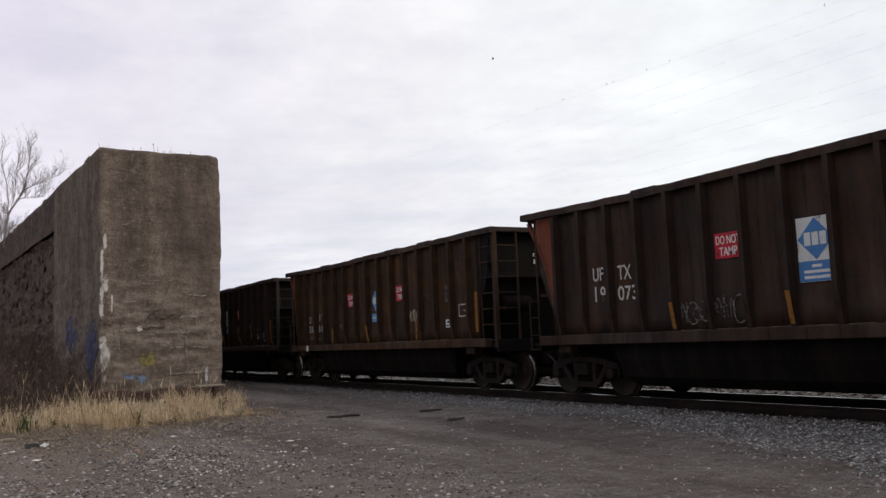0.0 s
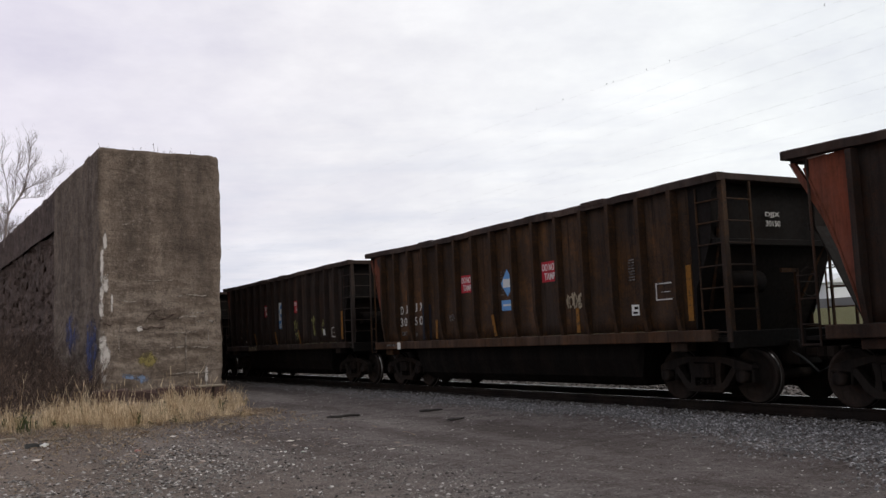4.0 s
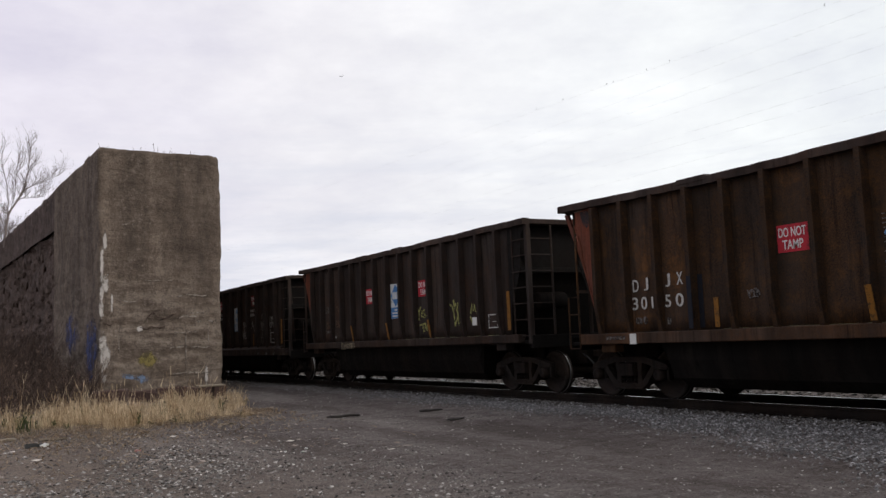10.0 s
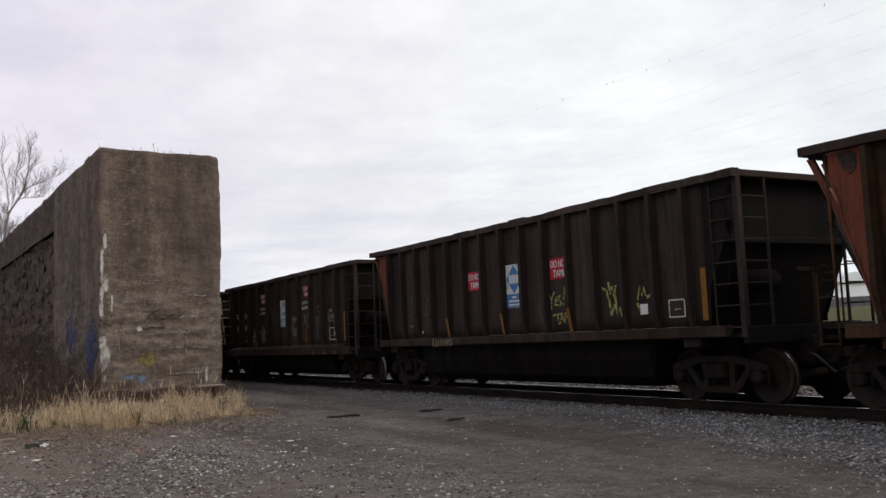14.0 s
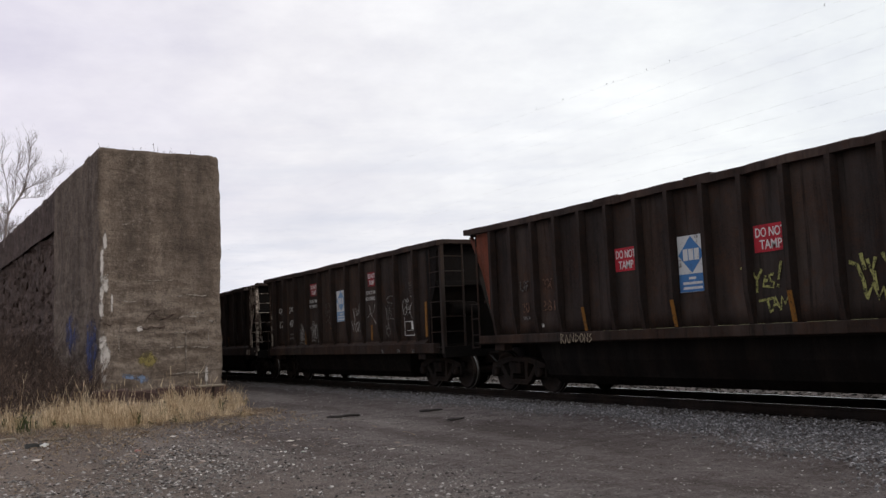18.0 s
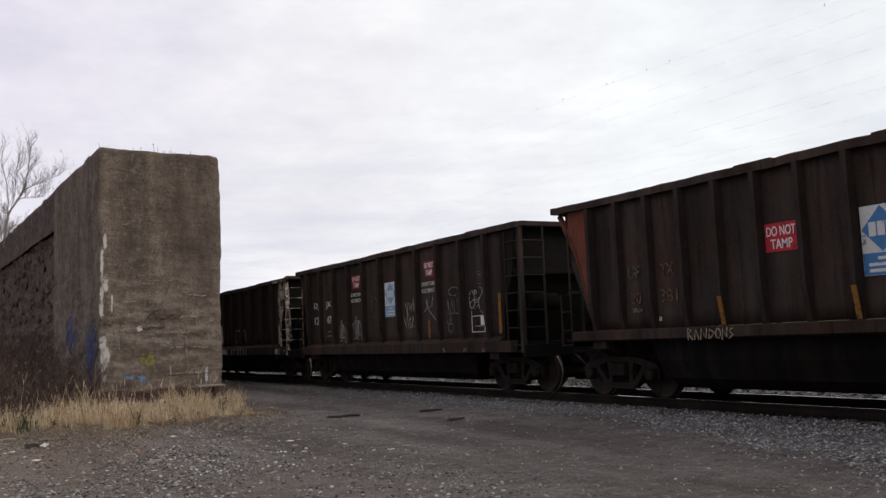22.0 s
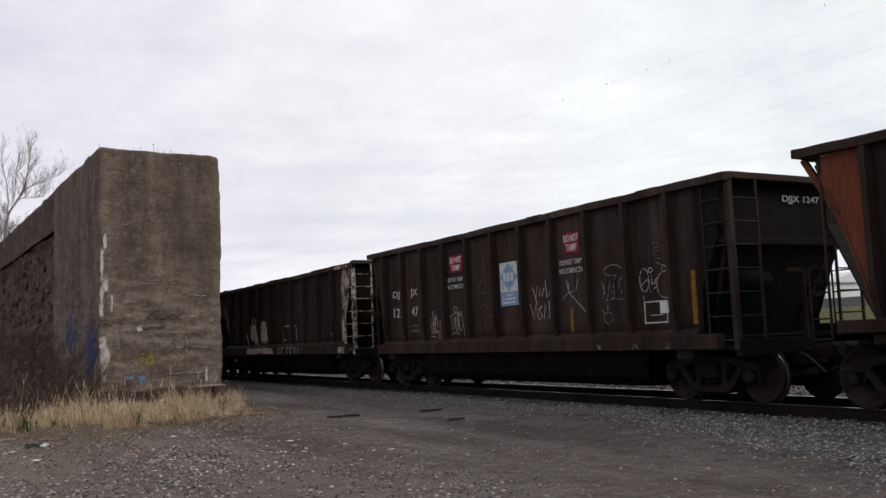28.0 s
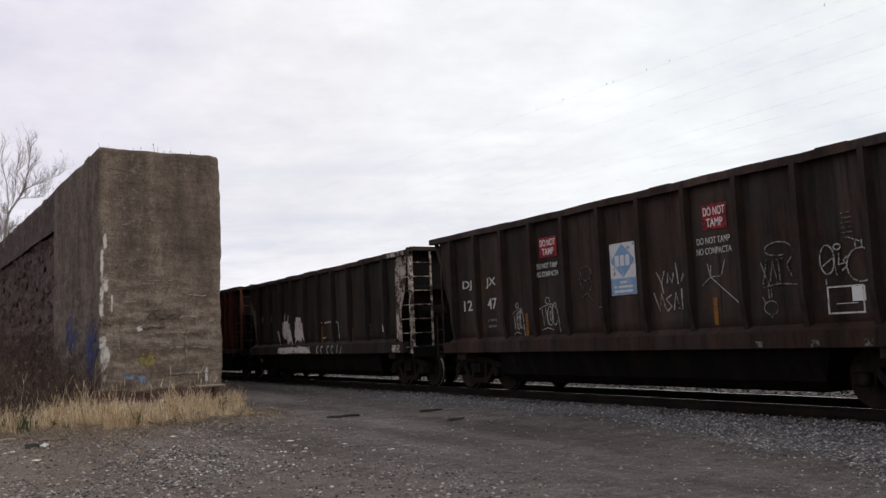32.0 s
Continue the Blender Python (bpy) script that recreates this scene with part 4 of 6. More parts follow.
        tube(bm, [(s * (SIDE + 0.01), HALF - 0.38, s0 - 0.10), (s * (SIDE + 0.01), HALF - 0.38, TOP - 0.14)], 0.022, 6)
        tube(bm, [(s * (SIDE + 0.01), HALF - 0.06, s0 - 0.10), (s * (SIDE + 0.01), HALF - 0.06, s0 + 0.95), (s * (SIDE + 0.01), HALF - 0.38, s0 + 0.95)], 0.018, 6)
        tube(bm, [(s * (SIDE + 0.01), HALF - 0.06, s0 - 0.08), (s * (SIDE + 0.01), HALF - 0.38, s0 - 0.08)], 0.018, 6)
        part("step_frame", bm, mat, car)
        ladder_rungs(car, "rung", (s * (SIDE + 0.01), HALF - 0.06), (s * (SIDE + 0.01), HALF - 0.38), s0 + 0.22, s0 + 0.60, 2, None, mat)
    bm = boxes((0.06, 0.12, -HALF + 0.02, -HALF + 0.08, s0, 2.25), (-0.30, 0.10, -HALF + 0.02, -HALF + 0.06, 2.18, 2.25))
    part("brake_stand", bm, mat, car)
    bm = bmesh.new()
    lathe(bm, [(0.0, 0.14), (0.02, 0.20), (0.75, 0.20), (0.80, 0.12)], 16)
    bmesh.ops.translate(bm, verts=bm.verts, vec=(-1.05, -HALF + 0.55, 2.05))
    # Reservoir borrows the trough's black, so shade at the car end is painted in.
    part("air_reservoir", bm, M_TROUGH, car)
    bm = bmesh.new()
    pts = [(0.55 + 0.26 * math.cos(a * math.pi / 8), -HALF + 0.16, 2.02 + 0.26 * math.sin(a * math.pi / 8)) for a in range(17)]
    tube(bm, pts, 0.016, 5)
    tube(bm, [(0.29, -HALF + 0.16, 2.02), (0.81, -HALF + 0.16, 2.02)], 0.014, 5)
    part("hand_brake_wheel", bm, M_GREASE, car)
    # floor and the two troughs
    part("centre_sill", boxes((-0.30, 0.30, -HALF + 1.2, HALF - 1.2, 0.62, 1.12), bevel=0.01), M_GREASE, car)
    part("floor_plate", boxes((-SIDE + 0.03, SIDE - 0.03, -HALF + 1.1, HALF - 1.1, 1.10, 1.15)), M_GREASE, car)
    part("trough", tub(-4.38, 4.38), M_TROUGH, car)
    part("jacking_pad", boxes((-SIDE - 0.02, -SIDE + 0.2, -5.95, -5.55, s0 - 0.16, s0 - 0.005), bevel=0.01), mat, car)
    part("jacking_pad", boxes((-SIDE - 0.02, -SIDE + 0.2, 5.55, 5.95, s0 - 0.16, s0 - 0.005), bevel=0.01), mat, car)
    bogie(car, -5.80)
    bogie(car, 5.80)
    return car


CARS = []


def car_a():
    c = gondola("sooty dark brown steel gondola with faded red end plates", 9.29, 0.83, 15, M_CAR_A, (1.06, 1.27), seed=1)
    warning_sign(c, 0.92, 1.50, 2.41, 2.83)
    emblem(c, -0.79, -0.14, 1.90, 2.86)
    marks(c, "UF", 4.40, 4.72, 2.28, 2.54)
    marks(c, "TX", 3.60, 3.98, 2.26, 2.53)
    marks(c, "1", 4.64, 4.685, 1.88, 2.17)
    marks(c, "9", 4.37, 4.52, 1.88, 2.17)
    marks(c, "073", 3.46, 4.00, 1.87, 2.14)
    stripe(c, 2.49, 1.30, 1.76)
    stripe(c, 0.0, 1.30, 1.80)
    scribble(c, 1.75, 2.35, 1.35, 1.75, M_LETTER_FADED, 5, 4)
    scribble(c, 0.95, 1.6, 1.35, 1.85, M_LETTER_FADED, 6, 4)
    return c, 9.29


def car_b():
    c = gondola("rust-brown steel gondola with peeling paint", 24.54, 0.84, 15, M_CAR_B, (1.06, 1.27), seed=2, wave=0.030, shift=0.03, rise=-0.012)
    warning_sign(c, 1.03, 1.60, 2.38, 2.80)
    warning_sign(c, -2.36, -1.80, 2.39, 2.82)
    emblem(c, -0.72, -0.18, 1.86, 2.80, True)
    for char, y0, y1, z0, z1 in (("D", 4.80, 4.96, 2.00, 2.22), ("J", 4.54, 4.66, 2.01, 2.24), ("J", 3.98, 4.10, 2.04, 2.27), ("X", 3.67, 3.82, 2.06, 2.28),
                                 ("3", 4.84, 5.00, 1.67, 1.90), ("0", 4.60, 4.76, 1.67, 1.90), ("1", 4.44, 4.485, 1.68, 1.89), ("5", 3.99, 4.13, 1.68, 1.90), ("0", 3.68, 3.87, 1.68, 1.91)):
        marks(c, char, y0, y1, z0, z1)
    plate_on_side("painted_over_patch", c, 3.22, 3.59, 1.30, 2.20, M_NAVY, "navy touch-up paint")
    plate_on_side("painted_over_patch", c, 3.342, 3.438, 1.29, 2.18, M_NAVY, "navy touch-up paint", RIB)
    bm = bmesh.new()
    prism(bm, [(6.10, 3.52), (6.13, 3.42), (6.22, 3.36), (6.31, 3.43), (6.38, 3.58), (6.41, 3.70), (6.20, 3.71), (6.12, 3.66)], -(SIDE + 0.006), -(SIDE - 0.004), "x")
    part("painted_over_patch", bm, M_SOOTMARK, c, "dark touch-up paint")
    scribble(c, 1.99, 2.28, 1.72, 1.88, M_LETTER_FADED, 91, 4, 0.008)
    scribble(c, 4.62, 4.93, 1.40, 1.53, M_LETTER_FADED, 92, 5, 0.008)
    for i in range(6):
        plate_on_side("stencil_line", c, 5.10 + i * 0.095, 5.16 + i * 0.095, 1.14, 1.20, M_LETTER_FADED, "", RIB - 0.005)
    plate_on_side("reflector", c, 4.80, 4.97, 1.05, 1.24, M_PLATE, "white reflector plate", RIB - 0.005)
    for y in (2.94, 0.05, -2.95):
        stripe(c, 0.03 if abs(y) < 1 else y, 1.30, 1.79, 0.10, abs(y) < 1)
    stripe(c, -6.08, 1.42, 2.38, 0.12, False)
    plate_on_side("data_plate", c, -4.78, -4.58, 1.57, 1.77, M_PLATE)
    for y0, y1, z0, z1 in ((-4.76, -4.66, 1.68, 1.73), (-4.74, -4.62, 1.60, 1.64)):
        plate_on_side("stencil_line", c, y0, y1, z0, z1, M_TROUGH, "", 0.005)
    outline_box(c, -5.72, -5.25, 1.81, 2.12)
    scribble(c, -3.2, -2.62, 1.76, 2.10, M_SPRAY_CREAM, 11, 7, 0.016)
    for i in range(8):
        plate_on_side("stencil_line", c, -4.71, -4.55, 2.22 + i * 0.053, 2.245 + i * 0.053, M_LETTER_FADED)
    plate_on_side("stencil_line", c, -4.2, -4.12, 1.40, 1.50, M_LETTER)
    plate_on_side("stencil_line", c, 4.02, 4.10, 1.38, 1.50, M_LETTER_FADED)
    for text, z in (("DJJX", 3.20), ("30150", 3.05)):
        words("reporting_mark", text, M_LETTER, c, Matrix(((1, 0, 0, -0.12), (0, 0, -1, -HALF + 0.275), (0, 1, 0, z), (0, 0, 0, 1))), 0.36, 0.10)
    return c, 24.54


def car_c():
    c = gondola("sooty grey-black steel gondola with faded red end plates and sprayed writing", 39.80, 0.83, 15, M_CAR_C, (1.13, 1.33), seed=3)
    warning_sign(c, 0.96, 1.58, 2.41, 2.85)
    warning_sign(c, -2.43, -1.78, 2.43, 2.86)
    emblem(c, -0.72, -0.09, 1.91, 2.88)
    marks(c, "UF", 4.50, 4.82, 2.25, 2.47, M_LETTER_FADED)
    marks(c, "TX", 3.62, 3.96, 2.24, 2.46, M_LETTER_RUST)
    marks(c, "20", 4.50, 4.78, 1.78, 2.00, M_LETTER_RUST)
    marks(c, "381", 3.56, 4.00, 1.78, 2.00, M_LETTER_RUST)
    for i in range(4):
        plate_on_side("stencil_line", c, 4.50 + i * 0.07, 4.545 + i * 0.07, 1.62, 1.70, M_LETTER_FADED)
    spray(c, -2.28, -1.48, 1.78, 2.25, [[(0.0, 0.93), (0.06, 0.80), (0.20, 0.83)], [(0.10, 0.88), (0.30, 0.70)], [(0.24, 0.78), (0.38, 0.50)], [(0.50, 0.80), (0.38, 0.48), (0.36, 0.08)], [(0.58, 0.58), (0.52, 0.25), (0.62, 0.24)], [(0.55, 0.42), (0.62, 0.44)],
        [(0.78, 0.62), (0.68, 0.60), (0.70, 0.42), (0.78, 0.34), (0.76, 0.20), (0.66, 0.22)], [(0.98, 1.0), (0.90, 0.45)], [(0.88, 0.26), (0.87, 0.20)]], M_SPRAY_YELLOW, 0.021, "sprayed_word")
    spray(c, -2.45, -1.80, 1.48, 1.76, [[(0.0, 0.70), (0.42, 0.80)], [(0.24, 0.75), (0.30, 0.05)], [(0.36, 0.12), (0.48, 0.85), (0.60, 0.15)], [(0.42, 0.42), (0.56, 0.44)], [(0.62, 0.18), (0.66, 0.85), (0.76, 0.45), (0.86, 0.90), (0.90, 0.20)], [(0.97, 0.95), (0.98, 0.30)]], M_SPRAY_YELLOW, 0.020, "sprayed_word")
    for y in (2.49, 0.0, -2.49):
        stripe(c, y, 1.33, 1.80)
    stripe(c, -6.10, 1.42, 2.30, 0.12, False)
    spray(c, -4.12, -3.45, 1.50, 2.24, [[(0.0, 0.85), (0.18, 0.78), (0.30, 0.45), (0.32, 0.20)], [(0.28, 0.98), (0.34, 0.70)], [(0.42, 0.86), (0.50, 0.60), (0.60, 0.88)], [(0.55, 0.62), (0.58, 0.30)], [(0.78, 0.95), (0.92, 0.70), (0.84, 0.48), (0.98, 0.52)],
        [(0.35, 0.15), (0.50, 0.40), (0.62, 0.12), (0.74, 0.34), (0.80, 0.10)], [(0.92, 0.16), (0.95, 0.02)]], M_SPRAY_YELLOW, 0.028)
    spray(c, -4.90, -4.42, 1.62, 2.18, [[(0.05, 0.45), (0.20, 0.85), (0.30, 0.50), (0.42, 0.80), (0.50, 0.55)], [(0.96, 1.0), (0.90, 0.60), (0.60, 0.48)], [(0.02, 0.30), (0.14, 0.10)]], M_SPRAY_YELLOW, 0.026)
    outline_box(c, -5.64, -5.24, 1.49, 1.81)
    plate_on_side("data_plate", c, -4.70, -4.50, 1.58, 1.77, M_PLATE)
    spray(c, 2.23, 3.26, 1.10, 1.29, [[(0.02, 0.0), (0.02, 1.0), (0.10, 0.85), (0.03, 0.55), (0.12, 0.0)], [(0.16, 0.0), (0.20, 0.9), (0.26, 0.05)], [(0.30, 0.0), (0.32, 0.95), (0.42, 0.1), (0.44, 1.0)], [(0.48, 0.1), (0.50, 0.9), (0.60, 0.55), (0.50, 0.1)], ring(0.68, 0.5, 0.05, 0.42), [(0.76, 0.0), (0.78, 0.95), (0.86, 0.1), (0.87, 0.95)], [(0.98, 0.9), (0.91, 0.7), (0.99, 0.35), (0.90, 0.05)]], M_SPRAY_CREAM, 0.012, "spray_tag", 0.14)
    plate_on_side("stencil_line", c, 4.0, 4.06, 1.45, 1.52, M_LETTER)
    return c, 39.80


def car_d():
    c = gondola("charcoal steel gondola covered with sprayed tags", 55.12, 1.155, 11, M_CAR_D, (0.93, 1.20), M_CAR_D, seed=4, wave=0.022, shift=0.17, rise=-0.028)
    for y0, y1 in ((1.66, 2.28), (-3.00, -2.46)):
        warning_sign(c, y0, y1, 2.92, 3.34, M_SIGN_DARKRED)
        ym = (y0 + y1) / 2
        words("stencilled_text", "DO NOT TAMP", M_LETTER, c, side_matrix(ym + 0.06, 2.74, 0.004), 0.74, 0.11)
        words("stencilled_text", "NO COMPACTA", M_LETTER, c, side_matrix(ym + 0.06, 2.565, 0.004), 0.78, 0.11)
    emblem(c, -0.73, -0.02, 1.97, 2.95, blue=M_LOGO_FADED)
    marks(c, "DJ", 5.14, 5.56, 2.42, 2.66)
    marks(c, "JX", 4.07, 4.49, 2.42, 2.66)
    marks(c, "12", 5.14, 5.53, 1.93, 2.18)
    marks(c, "47", 4.06, 4.45, 1.93, 2.18)
    for i in range(2):
        plate_on_side("stencil_line", c, 4.10, 4.46, 1.50 + i * 0.14, 1.56 + i * 0.14, M_LETTER_FADED)
    bulb = [ring(0.44, 0.90, 0.10, 0.08), [(0.05, 0.68), (0.16, 0.72), (0.24, 0.20), (0.34, 0.70), (0.44, 0.24)], ring(0.55, 0.48, 0.13, 0.26), ring(0.58, 0.48, 0.05, 0.14), ring(0.76, 0.52, 0.12, 0.30, 0.8, 5.6), [(0.20, 0.74), (0.60, 0.80), (0.86, 0.66), (0.94, 0.30), (0.98, 0.04)], [(0.16, 0.10), (0.40, 0.16), (0.66, 0.10)]]
    spray(c, 2.95, 3.45, 1.25, 2.03, bulb, M_SPRAY_WHITE, 0.013)
    spray(c, 1.65, 2.42, 1.31, 2.08, bulb, M_SPRAY_WHITE, 0.014)
    spray(c, 0.45, 1.03, 1.84, 2.62, [ring(0.5, 0.8, 0.3, 0.18), [(0.1, 0.7), (0.3, 0.4), (0.5, 0.65), (0.7, 0.35), (0.8, 0.6)], [(0.2, 0.2), (0.5, 0.3), (0.8, 0.1)]], M_LETTER_FADED, 0.012)
    spray(c, -2.12, -1.18, 1.58, 2.44, [[(0.10, 0.85), (0.22, 0.60), (0.30, 0.86)], [(0.22, 0.60), (0.26, 0.42)], [(0.38, 0.62), (0.40, 0.82), (0.50, 0.60), (0.55, 0.80)], [(0.62, 1.0), (0.66, 0.58)], [(0.74, 0.62), (0.80, 0.78), (0.86, 0.60)], [(0.92, 0.82), (0.84, 0.70), (0.94, 0.62)],
        [(0.0, 0.42), (0.14, 0.05), (0.20, 0.40), (0.30, 0.08)], [(0.46, 0.36), (0.32, 0.28), (0.46, 0.12), (0.34, 0.04)], [(0.52, 0.06), (0.58, 0.40), (0.66, 0.08)], [(0.74, 0.46), (0.74, 0.06)], [(0.84, 0.44), (0.86, 0.02), (0.98, 0.04)]], M_SPRAY_WHITE, 0.0195)
    spray(c, -3.19, -2.31, 1.56, 2.40, [[(0.06, 0.52), (0.28, 0.68), (0.22, 0.95)], [(0.30, 0.90), (0.29, 0.68)], [(0.28, 0.68), (0.55, 0.68), (0.66, 0.98)], [(0.28, 0.68), (1.0, 0.08)]], M_SPRAY_WHITE, 0.011)
    spray(c, -4.31, -3.62, 1.88, 2.58, [ring(0.50, 0.82, 0.36, 0.15, 0.2, 5.2), [(0.0, 0.55), (0.20, 0.05)], [(0.18, 0.60), (0.04, 0.08)], [(0.24, 0.12), (0.34, 0.55), (0.44, 0.10)], [(0.50, 0.60), (0.52, 0.08)], [(0.44, 0.58), (0.62, 0.60)], [(0.86, 0.62), (0.72, 0.45), (0.84, 0.20)], [(0.05, 0.0), (0.50, 0.06), (1.0, 0.0)]], M_SPRAY_DIM, 0.015)
    spray(c, -3.96, -3.58, 1.40, 1.84, [[(0.42, 1.0), (0.44, 0.70)], [(0.56, 1.0), (0.56, 0.70)], ring(0.5, 0.36, 0.36, 0.24), [(0.1, 0.75), (0.2, 0.55)], [(0.5, 0.12), (0.5, 0.0)]], M_SPRAY_DIM, 0.013)
    spray(c, -5.64, -4.70, 1.83, 2.54, [ring(0.14, 0.52, 0.13, 0.30, 0.5, 6.6), [(0.06, 0.40), (0.24, 0.55), (0.30, 0.20)], ring(0.33, 0.76, 0.06, 0.06), [(0.36, 0.62), (0.34, 0.40), (0.44, 0.42)], [(0.50, 0.55), (0.42, 0.48), (0.50, 0.36), (0.40, 0.28)], ring(0.72, 0.36, 0.24, 0.34), [(0.55, 0.92), (0.72, 0.82)], [(0.64, 0.86), (0.66, 0.68)], [(0.76, 0.84), (0.76, 0.72)], [(0.86, 1.0), (0.84, 0.74)], [(0.95, 0.84), (0.85, 0.80), (0.96, 0.72)], [(0.10, 0.12), (0.10, 0.02)]], M_SPRAY_WHITE, 0.014)
    outline_box(c, -5.39, -4.79, 1.41, 1.81)
    plate_on_side("data_plate", c, -5.41, -5.20, 1.58, 1.79, M_PLATE)
    stripe(c, 2.87, 1.27, 1.77, 0.09, False)
    stripe(c, 0.17, 1.30, 1.78)
    stripe(c, -2.63, 1.33, 1.78, 0.09, False)
    stripe(c, -6.05, 1.36, 2.28, 0.11, False)
    for i in range(6):
        plate_on_side("stencil_line", c, -5.28, -5.11, 2.48 + i * 0.07, 2.50 + i * 0.07, M_LETTER_FADED)
    for y in (-4.62, -5.5, -3.6):
        plate_on_side("reflector", c, y - 0.07, y + 0.07, 0.95, 1.05, M_LETTER_FADED, "", RIB - 0.005)
    end = Matrix(((1, 0, 0, 0.48), (0, 0, -1, -HALF + 0.275), (0, 1, 0, 3.46), (0, 0, 0, 1)))
    words("reporting_mark", "DJJX 1247", M_LETTER, c, end, 0.95, 0.15)
    return c, 55.12


def car_e():
    c = gondola("black steel gondola with peeling cream end post and sprayed tags", 70.42, 1.226, 10, M_CAR_E, (0.95, 1.27), M_CAR_E, M_CREAM_END, seed=5, rise=-0.10)
    # a longer type of car: its body reaches further from the near end
    longer = pose(0, -HALF, 0) @ Matrix.Diagonal((1, 1.052, 1, 1)) @ pose(0, HALF, 0)
    for ob in c.children:
        if ob.name.startswith("bogie"):
            ob.location.y = -HALF + (ob.location.y + HALF) * 1.052
        else:
            ob.matrix_basis = longer @ ob.matrix_basis
    plate_on_side("peeling_panel", c, -6.34, -6.02, 1.30, 3.55, M_CREAM_END, "peeling cream paint over rust")
    rnd = random.Random(77)
    for y0, y1, z0, z1, out in ((2.75, 3.62, 1.50, 2.2, 0.0), (2.34, 3.2, 1.32, 2.1, 0.002), (1.45, 2.26, 1.32, 2.25, 0.004), (1.02, 1.8, 1.42, 2.15, 0.006), (0.3, 2.2, 0.97, 1.25, RIB - 0.006), (1.9, 3.85, 0.97, 1.25, RIB - 0.003)):
        bm = bmesh.new()
        pts = []
        for i in range(22):
            a, k = math.pi * i / 11, rnd.uniform(0.66, 1.10)
            pts.append(((y0 + y1) / 2 + (y1 - y0) / 2 * k * math.copysign(abs(math.cos(a)) ** 0.6, math.cos(a)), min(z1 + 0.1, max(z0, (z0 + z1) / 2 + (z1 - z0) / 2 * k * math.copysign(abs(math.sin(a)) ** 0.6, math.sin(a))))))
        prism(bm, pts, -(SIDE + out + 0.006), -(SIDE + out + 0.002), "x")
        part("sprayed_block", bm, M_SPRAY_PALE, c)
    for y in (2.30, 3.59):
        stripe(c, y, 1.30, 1.82, 0.088, True, M_SPRAY_PALE, "sprayed_block", "")
    spray(c, 1.9, 3.4, 1.9, 2.55, [[(0.05, 0.2), (0.12, 0.8)], [(0.28, 0.1), (0.34, 0.7)], [(0.70, 0.2), (0.72, 1.0)], [(0.55, 0.0), (0.60, 0.6)]], M_SPRAY_PALE, 0.03)
    spray(c, -1.95, -0.10, 1.42, 2.0, [[(0.08, 0.0), (0.04, 0.95), (0.18, 0.98)], [(0.30, 0.96), (0.72, 1.0)], [(0.80, 0.98), (0.92, 0.9), (0.97, 0.05)], [(0.20, 0.10), (0.34, 0.12)]], M_SPRAY_WHITE, 0.025)
    spray(c, -2.4, -0.10, 0.97, 1.24, [ring(0.10, 0.45, 0.06, 0.42, 1.2, 4.4), ring(0.26, 0.45, 0.06, 0.42, 1.0, 4.6), ring(0.50, 0.45, 0.06, 0.42, 1.2, 4.4), ring(0.66, 0.45, 0.06, 0.42, 1.0, 4.6), [(0.80, 0.1), (0.83, 0.9)], [(0.92, 0.0), (0.96, 0.8)]], M_SPRAY_WHITE, 0.025, "spray_tag", 0.135)
    part("peeling_rim", boxes((-(SIDE + 0.132), -(SIDE + 0.115), -6.85, -5.80, TOP - 0.235, TOP - 0.12)), M_CREAM_END, c, "peeling cream paint")
    plate_on_side("cream_block", c, -6.41, -5.95, 0.97, 1.17, M_CREAM_END, "peeling cream paint", RIB - 0.006)
    for y0 in (5.72, 4.70):
        plate_on_side("stencil_block", c, y0, y0 + 0.28, 2.18, 2.44, M_LETTER_FADED)
        plate_on_side("stencil_block", c, y0 + 0.33, y0 + 0.60, 2.18, 2.44, M_LETTER_FADED)
    stripe(c, -5.43, 1.27, 2.14, 0.11, False)
    stripe(c, -2.92, 1.32, 1.74, 0.10, False)
    stripe(c, -0.42, 1.36, 1.86, 0.09, False)
    outline_box(c, -4.32, -3.89, 1.49, 1.80, M_LETTER_FADED, 0.02)
    plate_on_side("data_plate", c, -5.28, -5.10, 1.57, 1.77, M_PLATE)
    return c, 70.42


def car_f():
    c = gondola("red oxide steel gondola with rust streaks", 86.14, 0.83, 15, M_CAR_F, (1.03, 1.22), M_CAR_F, seed=6)
    marks(c, "TX", -3.2, -2.7, 2.2, 2.45)
    return c, 86.14


CARS = [car_a(), car_b(), car_c(), car_d(), car_e(), car_f()]


# ---- the concrete wall beside the line ----
WALL = pose(4.76, 31.75, 0, 0, 0, 2.95)
WALL_H, WALL_W, PIER_L = 8.52, 4.16, 9.0


